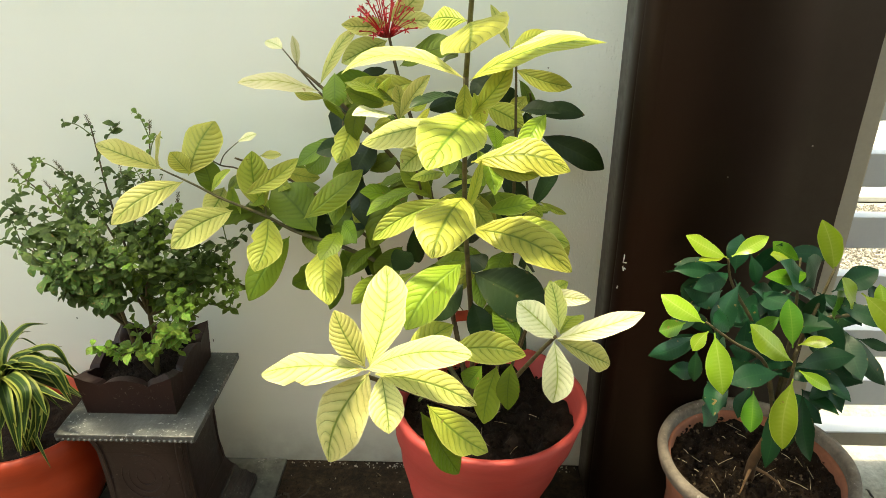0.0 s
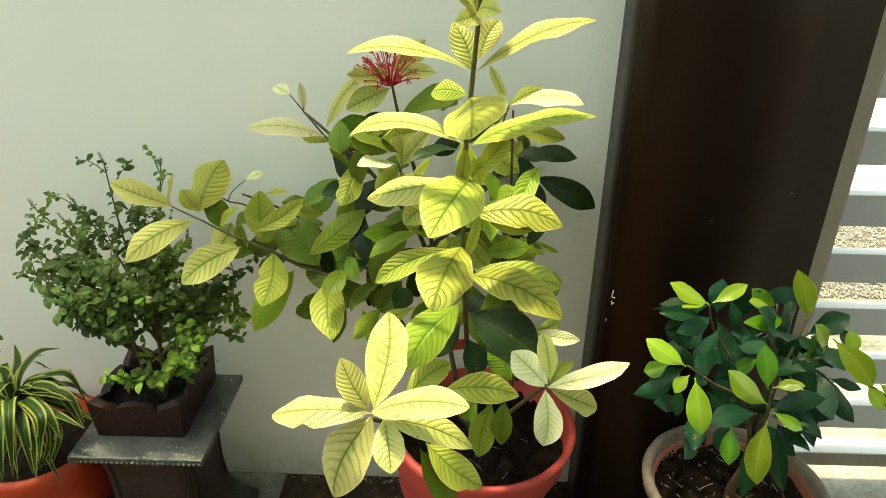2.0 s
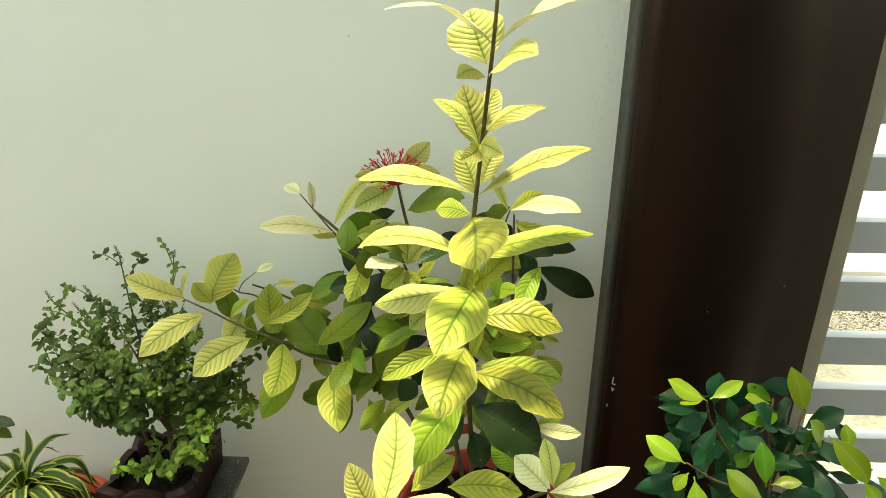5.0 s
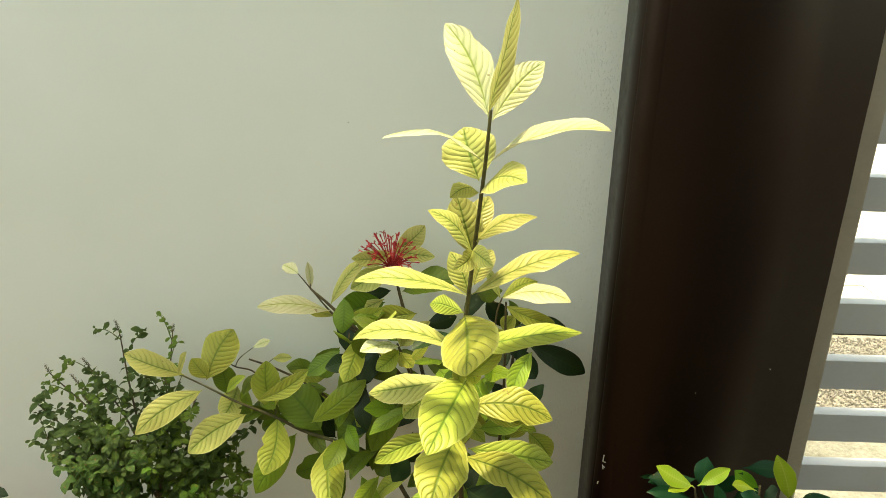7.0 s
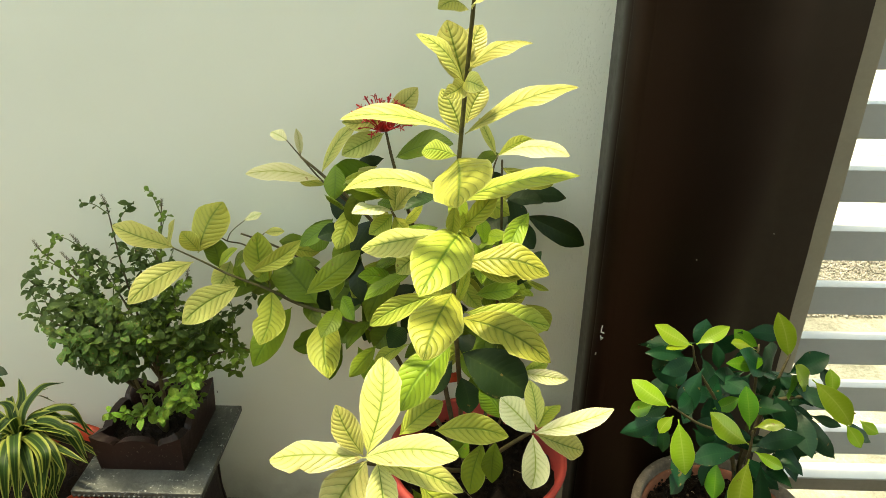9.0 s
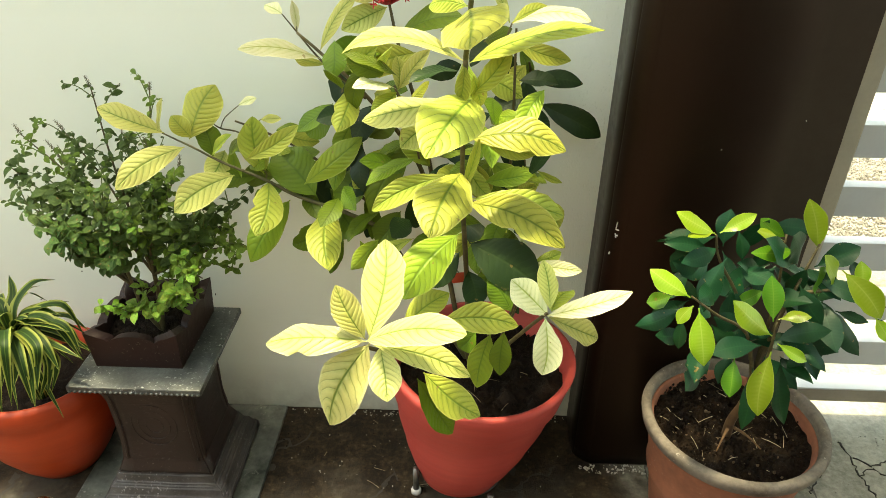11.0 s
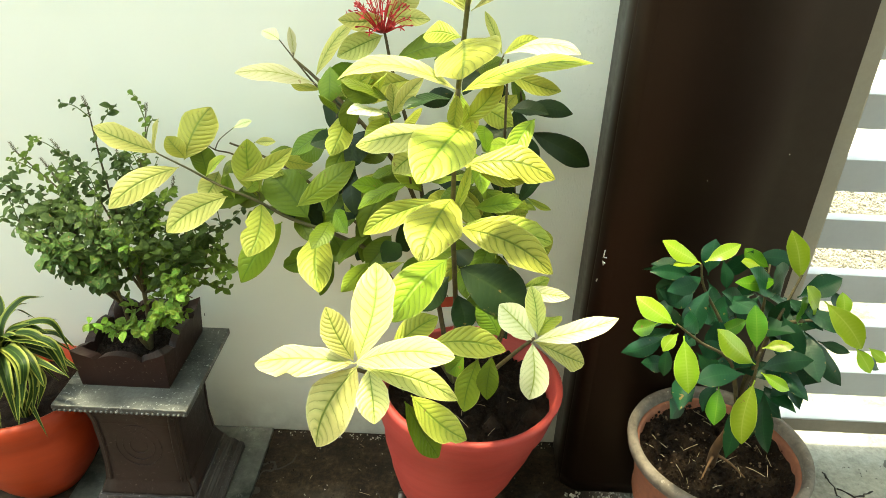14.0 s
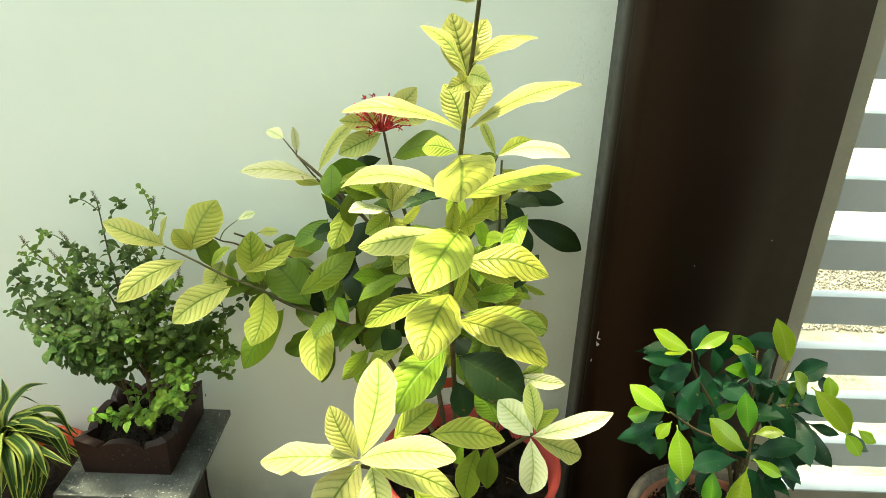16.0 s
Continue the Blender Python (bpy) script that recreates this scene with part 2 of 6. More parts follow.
def box(bm, x0, x1, y0, y1, z0, z1, bevel=0.0, segments=2):
    vs = bmesh.ops.create_cube(bm, size=1.0, matrix=Matrix.Translation(((x0 + x1) / 2, (y0 + y1) / 2, (z0 + z1) / 2)) @ Matrix.Diagonal((x1 - x0, y1 - y0, z1 - z0, 1)))["verts"]
    if bevel:
        bmesh.ops.bevel(bm, geom=list({e for v in vs for e in v.link_edges}), offset=bevel, segments=segments, affect="EDGES", profile=0.6)
    return bm


def boxed(name, dims, mat, parent=None, bevel=0.003, label="", smooth=False):
    return part(name, box(bmesh.new(), *dims, bevel), mat, parent, label, smooth)


def lathe(profile, centre, steps=56, wobble=0.0, seed=0):
    """Turns (radius, height) pairs round a vertical axis."""
    bm, rings = bmesh.new(), []
    for r, z in profile:
        ring = []
        for i in range(steps):
            a = 2 * math.pi * i / steps
            k = 1 + wobble * noise.noise((math.cos(a) * 1.5 + seed, math.sin(a) * 1.5, z * 9))
            ring.append(bm.verts.new((centre[0] + r * k * math.cos(a), centre[1] + r * k * math.sin(a), centre[2] + z)))
        rings.append(ring)
    for a, b in zip(rings, rings[1:]):
        for i in range(steps):
            bm.faces.new((a[i], a[(i + 1) % steps], b[(i + 1) % steps], b[i]))
    bm.normal_update()
    return bm


def tube(points, radii, sides=7, bm=None):
    """A tapered round stem along points."""
    bm = bm or bmesh.new()
    pts = [Vector(p) for p in points]
    rings, ref = [], Vector((0.31, -0.95, 0.05)).normalized()
    for i, p in enumerate(pts):
        d = (pts[min(i + 1, len(pts) - 1)] - pts[max(i - 1, 0)]).normalized()
        u = d.cross(ref).normalized() if abs(d.dot(ref)) < 0.97 else d.cross(Vector((1, 0, 0))).normalized()
        w = d.cross(u)
        r = radii[i] if isinstance(radii, (list, tuple)) else radii
        rings.append([bm.verts.new(p + (u * math.cos(2 * math.pi * k / sides) + w * math.sin(2 * math.pi * k / sides)) * r) for k in range(sides)])
    for a, b in zip(rings, rings[1:]):
        for k in range(sides):
            bm.faces.new((a[k], a[(k + 1) % sides], b[(k + 1) % sides], b[k]))
    bm.faces.new(rings[0][::-1])
    bm.faces.new(rings[-1])
    return bm


def smooth_line(points, steps=5):
    """Catmull-Rom points through the given ones."""
    p = [Vector(q) for q in points]
    p = [2 * p[0] - p[1]] + p + [2 * p[-1] - p[-2]]
    out = []
    for i in range(1, len(p) - 2):
        for k in range(steps):
            t = k / steps
            out.append(0.5 * (2 * p[i] + (p[i + 1] - p[i - 1]) * t + (2 * p[i - 1] - 5 * p[i] + 4 * p[i + 1] - p[i + 2]) * t * t + (3 * p[i] - p[i - 1] - 3 * p[i + 1] + p[i + 2]) * t ** 3))
    return out + [p[-2]]


def disc(centre, radius, height, steps=40, rings=14, scale=30.0, seed=0.0):
    """A lumpy round bed of soil."""
    bm = bmesh.new()
    mid = bm.verts.new((centre[0], centre[1], centre[2] + height))
    last = None
    for j in range(1, rings + 1):
        r = radius * j / rings
        ring = []
        for i in range(steps):
            a = 2 * math.pi * i / steps
            x, y = centre[0] + r * math.cos(a), centre[1] + r * math.sin(a)
            h = height * (noise.fractal((x * scale + seed, y * scale, seed), 1.0, 2.0, 4) * 0.8)
            ring.append(bm.verts.new((x, y, centre[2] + h)))
        for i in range(steps):
            k = (i + 1) % steps
            bm.faces.new((mid, ring[i], ring[k]) if last is None else (last[i], ring[i], ring[k], last[k]))
        last = ring
    return bm


def empty(name, at, label, category, group=""):
    return tagged(pose_at(new(name), at), label, category, group)


def pose_at(ob, at):
    ob.matrix_basis = Matrix.Translation(at)
    return ob


def settle(root):
    """Keeps parts built in world places where they are, under an Empty that stands at its base."""
    for ob in root.children:
        ob.matrix_parent_inverse = root.matrix_basis.inverted()
    return root

# ---- the large structure ----
bm = bmesh.new()
bmesh.ops.create_grid(bm, x_segments=8, y_segments=8, size=60.0)
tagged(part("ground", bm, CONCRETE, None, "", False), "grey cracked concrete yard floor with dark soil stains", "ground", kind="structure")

WALL_TOP = 3.1
wall = boxed("wall_back", (-5.0, 0.600, 1.40, 1.54, 0.0, WALL_TOP), WALL, bevel=0.006)
tagged(wall, "cream painted plaster wall with rough runs beside the pillar", "wall", kind="structure")


tagged(boxed("gate_post", (0.602, 0.865, 1.400, 1.54, 0.0, WALL_TOP), TAN, bevel=0.004), "dull tan painted post beside the gate", "post", kind="structure")


def pillar():
    """A square pillar with one chamfered corner, whose painted edges waver a little."""
    bm = bmesh.new()
    outline = [(0.337, 1.399), (0.337, 1.268), (0.372, 1.24), (0.738, 1.24), (0.738, 1.399)]
    low, top = ([bm.verts.new((x, y, z)) for x, y in outline] for z in (0.0, WALL_TOP))
    bm.faces.new(low[::-1])
    bm.faces.new(top)
    for i in range(5):
        bm.faces.new((low[i], low[(i + 1) % 5], top[(i + 1) % 5], top[i]))
    bmesh.ops.recalc_face_normals(bm, faces=bm.faces)
    bmesh.ops.bevel(bm, geom=[e for e in bm.edges if abs(e.verts[0].co.z - e.verts[1].co.z) > 1], offset=0.004, segments=3, affect="EDGES")
    bmesh.ops.subdivide_edges(bm, edges=[e for e in bm.edges if abs(e.verts[0].co.z - e.verts[1].co.z) > 1], cuts=90)
    for v in bm.verts:
        k = noise.noise((v.co.x * 3, v.co.y * 3, v.co.z * 9))
        if v.co.y < 1.38:
            v.co.x += 0.0022 * k
            v.co.y += 0.0015 * k
    return part("pillar", bm, BROWN, None, "", True)


tagged(pillar(), "dark brown painted square pillar with white paint chips", "pillar", kind="structure")



def pavement():
    """Pale slabs laid with open joints beyond the gravel."""
    root = boxed("pavement", (0.2, 14.0, 3.26, 14.0, 0.0, 0.004), CRACK, bevel=0.001)
    tagged(root, "pale sunlit paving slabs outside the gate", "pavement", kind="structure")
    me = boxed("paving_slab", (-0.297, 0.297, -0.297, 0.297, 0.0, 0.030), PAVING, root, 0.006)
    me.matrix_basis = pose(0.95, 3.56, 0.004)
    for i in range(10):
        for j in range(12):
            if i or j:
                shared("paving_slab", me.data, root, pose(0.95 + 0.605 * i, 3.56 + 0.605 * j, 0.004 + 0.0015 * math.sin(i * 3.1 + j * 1.7)))


pavement()


def gate():
    """Horizontal box slats between a bottom rail and end stiles."""
    root = empty("slatted_gate", (0.87, 1.41, 0.083), "off-white painted metal gate of level slats", "gate")
    for k in range(-1, 14):
        z = 0.283 + 0.1422 * k
        if k >= 0:
            boxed("slat", (0.868, 2.60, 1.408, 1.442, z - 0.074 + 0.0, z), GATE_PAINT, root, 0.002)
    boxed("bottom_rail", (0.868, 2.60, 1.405, 1.455, 0.083, 0.126), RAIL_PAINT, root, 0.002, "dusty brown bottom rail")
    boxed("rail_cap", (0.868, 2.60, 1.401, 1.459, 0.1262, 0.1312), GATE_PAINT, root, 0.0015)
    boxed("stile", (2.60, 2.66, 1.402, 1.458, 0.0, 2.2), GATE_PAINT, root, 0.003)
    boxed("hinge_bar", (0.8665, 0.8695, 1.43, 1.455, 0.083, 2.14), GATE_PAINT, root, 0.0005)
    return settle(root)


gate()

# unseen wall across the yard, added to hold back low skylight
sky_blocker = boxed("sky_blocker_wall", (-6.0, 6.0, -5.2, -2.2, 0.0, 3.1), BLOCKER_PAINT, bevel=0.004)
tagged(sky_blocker, "plain tan wall across the yard, unseen, added to limit skylight", "wall", kind="structure")
# unseen slab, also added, which shades the pillar side
roof = boxed("shade_slab", (-0.12, 6.0, -2.2, 1.37, 3.90, 4.02), WALL, bevel=0.004)
tagged(roof, "flat unseen slab added to shade the gate side", "roof", kind="structure")


def floor_cracks():
    """Hair cracks that branch over the screed by the gate."""
    rnd = random.Random(31)
    ground = bpy.data.objects["ground"]
    for line in (((1.048, 1.344), (1.052, 1.287), (1.048, 1.232), (1.055, 1.172), (1.076, 1.10)), ((1.048, 1.232), (1.093, 1.252), (1.13, 1.20)), ((1.06, 1.287), (1.098, 1.261), (1.15, 1.285)), ((0.97, 1.25), (0.93, 1.21), (0.90, 1.17))):
        pts = smooth_line([(x, y, 0.0004) for x, y in line], 6)
        pts = [p + Vector((rnd.uniform(-0.005, 0.005), rnd.uniform(-0.005, 0.005), 0)) for p in pts]
        part("crack", tube(pts, [rnd.uniform(0.0010, 0.0032) for _ in pts], 5), CRACK, ground)


floor_cracks()

# ---- pots, pedestal and stand ----
def thick_pot(name, profile, centre, wall, mat, parent, label="", lean=0.0):
    """A turned pot: outside up, over the rim, inside down; lean shifts its foot against its rim."""
    top_r, top_z = profile[-1]
    inner = [(top_r - wall * 0.5, top_z + 0.004), (top_r - wall, top_z), (top_r - wall * 1.15, top_z - 0.06), (top_r * 0.8 - wall, top_z - 0.12)]
    bm = lathe([(0.001, profile[0][1])] + profile + inner + [(0.001, inner[-1][1])], centre, 64, 0.008, centre[0])
    for v in bm.verts:
        v.co.x += lean * min(0.0, v.co.z - centre[2] - top_z)
    return part(name, bm, mat, parent, label)


def red_pot():
    root = empty("potted_ixora", (0.085, 1.175, 0.045), "tall yellowing ixora shrub in a red clay pot", "potted plant")
    c = (0.090, 1.175, 0.0)
    thick_pot("pot", [(0.094, 0.052), (0.099, 0.055), (0.099, 0.063), (0.103, 0.068), (0.123, 0.11), (0.145, 0.17), (0.148, 0.185), (0.168, 0.25), (0.180, 0.315), (0.188, 0.325), (0.196, 0.38), (0.200, 0.398)], c, 0.016, TERRACOTTA, root, "red painted clay pot", 0.115)
    part("soil", disc((0.088, 1.175, 0.345), 0.183, 0.032, 56, 24, 38.0, 3.1), SOIL, root, "dark crumbly soil")
    return root


def stand():
    root = empty("plant_stand", (0.062, 1.175, 0.0), "low three-legged metal plant stand with pale rubber feet", "plant stand")
    ring = [(0.062 + 0.086 * math.cos(a), 1.175 + 0.086 * math.sin(a), 0.047) for a in [2 * math.pi * i / 36 for i in range(37)]]
    part("ring", tube(ring, 0.004, 6), STEEL, root)
    for deg in (200, 297, 75):
        a = radians(deg)
        x, y = 0.062 + 0.125 * math.cos(a), 1.175 + 0.125 * math.sin(a)
        leg = part("leg", tube([(x, y, 0.012), (x, y, 0.082)], 0.0075, 10), STEEL, root)
        part("foot", lathe([(0.001, 0.0), (0.012, 0.0), (0.0125, 0.008), (0.010, 0.014), (0.001, 0.014)], (x, y, 0), 14), RUBBER, leg, "pale rubber foot")
    return settle(root)


def ficus_pot():
    root = empty("potted_ficus", (0.600, 1.058, 0.0), "young glossy ficus in a weathered clay pot", "potted plant")
    c = (0.600, 1.058, 0.0)
    thick_pot("pot", [(0.105, 0.0), (0.112, 0.004), (0.128, 0.10), (0.140, 0.18), (0.146, 0.19), (0.150, 0.205), (0.147, 0.22), (0.158, 0.29), (0.166, 0.335)], c, 0.012, OLD_CLAY, root, "weathered terracotta pot")
    part("rim", lathe([(0.168, 0.325), (0.178, 0.333), (0.182, 0.350), (0.179, 0.360), (0.167, 0.361), (0.162, 0.354), (0.156, 0.290)], c, 64, 0.012, 4.0), RIM_CLAY, root, "lime-crusted grey rim")
    part("soil", disc((0.600, 1.058, 0.312), 0.156, 0.034, 56, 24, 42.0, 7.7), DRY_SOIL, root, "dark soil with dry twigs")
    return root


def pedestal():
    """A flared cement pedestal: stepped base, waisted shaft with sunk panels, flat top plate with a beaded edge."""
    root = empty("pedestal", (-0.625, 1.185, 0.012), "waisted brown cement plinth with a worn grey top", "pedestal")

    def ring_loft(levels, cx, cy):
        bm, last = bmesh.new(), None
        for hx, hy, z in levels:
            ring = [bm.verts.new((cx + sx * hx, cy + sy * hy, z)) for sx, sy in ((-1, -1), (1, -1), (1, 1), (-1, 1))]
            if last:
                for i in range(4):
                    bm.faces.new((last[i], last[(i + 1) % 4], ring[(i + 1) % 4], ring[i]))
            else:
                bm.faces.new(ring[::-1])
            last = ring
        bm.faces.new(last)
        return bm
    cx, cy = -0.632, 1.186
    def weathered(bm, cuts):
        bmesh.ops.bevel(bm, geom=list(bm.edges), offset=0.003, segments=2, affect="EDGES")
        bmesh.ops.subdivide_edges(bm, edges=list(bm.edges), cuts=cuts, use_grid_fill=True)
        for v in bm.verts:
            k = noise.noise_vector(v.co * 24)
            v.co.x += 0.0020 * k.x
            v.co.y += 0.0020 * k.y
        return bm
    base = [(0.146, 0.133, 0.012), (0.146, 0.133, 0.034), (0.138, 0.126, 0.040), (0.130, 0.118, 0.062), (0.118, 0.110, 0.068), (0.112, 0.105, 0.092)]
    shaft = [(0.110, 0.103, 0.090), (0.094, 0.092, 0.130), (0.090, 0.090, 0.20), (0.092, 0.092, 0.30), (0.104, 0.104, 0.374)]
    part("base", weathered(ring_loft(base, cx, cy), 5), WORN_BASE, root, "stepped base worn grey along its edges")
    part("shaft", weathered(ring_loft(shaft, cx, cy), 5), PEDESTAL, root, "brown-black cement shaft")
    for sx, face in ((-1, "front"), (1, "front"), (-1, "side"), (1, "side")):
        pts = [(cx + sx * (hx - 0.012), cy - hy, z) if face == "front" else (cx + hx, cy + sx * (hy - 0.012), z) for hx, hy, z in shaft[1:]]
        part("panel_border", tube(smooth_line(pts, 6), 0.0035, 8), PEDESTAL, root)
    px, py = -0.623, 1.186
    plate = part("top_plate", box(bmesh.new(), px - 0.139, px + 0.139, py - 0.143, py + 0.143, 0.376, 0.392, 0.003), PLATE, root, "worn grey top plate", False)
    for i in range(26):
        x = px - 0.132 + 0.0106 * i
        bm = bmesh.new()
        bmesh.ops.create_uvsphere(bm, u_segments=8, v_segments=5, radius=0.0034, matrix=Matrix.Translation((x, py - 0.143, 0.380)))
        part("bead", bm, PLATE, plate)
    bm = bmesh.new()
    for r in (0.050, 0.035, 0.019):
        pts = [(cx + r * math.cos(a), cy - 0.0910 - 0.018 * (r * math.sin(a) / 0.05) ** 2 * 0.03, 0.235 + 1.2 * r * math.sin(a)) for a in [2 * math.pi * i / 40 for i in range(41)]]
        tube(pts, 0.0012, 8, bm)
    part("rosette", bm, PEDESTAL, root, "carved round ornament")
    return settle(root)


def planter():
    """A small square planter with scalloped sides."""
    root = empty("potted_basil", (-0.634, 1.205, 0.392), "bushy holy basil in a scalloped maroon planter", "potted plant")
    x0, x1, y0, y1, z0, h, t = -0.732, -0.538, 1.103, 1.318, 0.392, 0.070, 0.017
    bm = bmesh.new()
    corners = [(x0, y0), (x1, y0), (x1, y1), (x0, y1)]
    outer_low, outer_top, inner_top, inner_low = [], [], [], []
    n = 24
    for s in range(4):
        (ax, ay), (bx, by) = corners[s], corners[(s + 1) % 4]
        for k in range(n):
            u = k / n
            scallop = 0.015 * abs(math.cos(2 * math.pi * u)) ** 0.6 + 0.008 * max(0.0, abs(u - 0.5) * 2 - 0.8) / 0.2
            x, y = ax + (bx - ax) * u, ay + (by - ay) * u
            dx, dy = (x - (x0 + x1) / 2), (y - (y0 + y1) / 2)
            kx, ky = 1 - t / ((x1 - x0) / 2), 1 - t / ((y1 - y0) / 2)
            mx, my = (x0 + x1) / 2, (y0 + y1) / 2
            outer_low.append(bm.verts.new((mx + dx * 0.95, my + dy * 0.95, z0)))
            outer_top.append(bm.verts.new((x, y, z0 + h + scallop)))
            inner_top.append(bm.verts.new((mx + dx * kx, my + dy * ky, z0 + h + scallop)))
            inner_low.append(bm.verts.new((mx + dx * kx * 0.97, my + dy * ky * 0.97, z0 + 0.03)))
    m = len(outer_low)
    for a, b in ((outer_low, outer_top), (outer_top, inner_top), (inner_top, inner_low)):
        for i in range(m):
            bm.faces.new((a[i], a[(i + 1) % m], b[(i + 1) % m], b[i]))
    bm.faces.new(outer_low[::-1])
    bm.faces.new(inner_low)
    part("planter", bm, MAROON, root, "scalloped maroon ceramic planter", False)
    bm = bmesh.new()
    bmesh.ops.create_grid(bm, x_segments=22, y_segments=22, size=0.5, matrix=Matrix.Translation(((x0 + x1) / 2, (y0 + y1) / 2, z0 + 0.05)) @ Matrix.Diagonal((0.160, 0.180, 1, 1)))
    for v in bm.verts:
        v.co.z += 0.012 * noise.fractal(v.co * 30, 1.0, 2.0, 4)
    part("soil", bm, SOIL, root, "dark dry soil")
    return root


def stone():
    """A dark worn stone set upright in the planter's soil."""
    bm = bmesh.new()
    bmesh.ops.create_icosphere(bm, subdivisions=3, radius=1.0)
    for v in bm.verts:
        k = 1 + 0.14 * noise.noise(v.co * 2.1)
        v.co = Vector((v.co.x * 0.016 * k, v.co.y * 0.014 * k, v.co.z * 0.036 * k))
    ob = part("upright_stone", bm, MAROON)
    ob.matrix_basis = pose(-0.700, 1.262, 0.466)
    return tagged(ob, "dark rounded stone standing in the planter soil", "stone")


def orange_pot():
    root = empty("potted_spider_plant", (-0.945, 1.21, 0.0), "variegated spider plant in an orange-red clay pot", "potted plant")
    c = (-0.945, 1.21, 0.0)
    thick_pot("pot", [(0.075, 0.0), (0.082, 0.004), (0.112, 0.05), (0.142, 0.11), (0.156, 0.17), (0.158, 0.215), (0.156, 0.235), (0.162, 0.245), (0.163, 0.285), (0.158, 0.292)], c, 0.014, ORANGE_CLAY, root, "orange-red painted clay pot")
    part("soil", disc((-0.945, 1.21, 0.245), 0.145, 0.014, seed=1.7), SOIL, root, "dark soil")
    return root



def clods(parent, centre, radius, count, seed, mat=SOIL, label="loose dark soil crumbs"):
    """Crumbs of soil heaped in a pot."""
    rnd = random.Random(seed)
    base = bmesh.new()
    bmesh.ops.create_icosphere(base, subdivisions=1, radius=1.0)
    bv, bf = [v.co.copy() for v in base.verts], [[v.index for v in f.verts] for f in base.faces]
    base.free()
    verts, faces = [], []
    for k in range(count):
        r, a, size = radius * math.sqrt(rnd.random()), rnd.uniform(0, 2 * math.pi), rnd.uniform(0.0015, 0.0055) * rnd.uniform(0.5, 1)
        m = Euler((rnd.uniform(0, 6), rnd.uniform(0, 6), 0)).to_matrix() @ Matrix.Diagonal((1, rnd.uniform(0.6, 1), rnd.uniform(0.5, 0.9)))
        o = len(verts)
        at = Vector((centre[0] + r * math.cos(a), centre[1] + r * math.sin(a), centre[2] + rnd.uniform(0.0, 0.010)))
        verts += [tuple(m @ v * size + at) for v in bv]
        faces += [[o + i for i in f] for f in bf]
    me = bpy.data.meshes.new("loose_soil")
    me.from_pydata(verts, [], faces)
    me.materials.append(mat)
    ob = new("loose_soil", me)
    ob.parent = parent
    return tagged(ob, label, kind="stuff")


ixora, ficus, basil, spider = red_pot(), ficus_pot(), planter(), orange_pot()
clods(ficus, (0.595, 1.058, 0.318), 0.150, 900, 41, DRY_SOIL)
clods(ficus, (0.595, 1.058, 0.324), 0.148, 60, 44, HUSK, "brown dry husks on the soil")
clods(ixora, (0.088, 1.175, 0.350), 0.172, 900, 42)
clods(basil, (-0.634, 1.205, 0.445), 0.075, 260, 43)
stand()
pedestal()
stone()
slab = boxed("base_slab", (-0.86, -0.428, 1.02, 1.395, 0.0, 0.012), SLAB, bevel=0.003)
tagged(slab, "mossy grey stone slab under the pedestal", "slab")
for r in (ixora, ficus, basil, spider):
    settle(r)

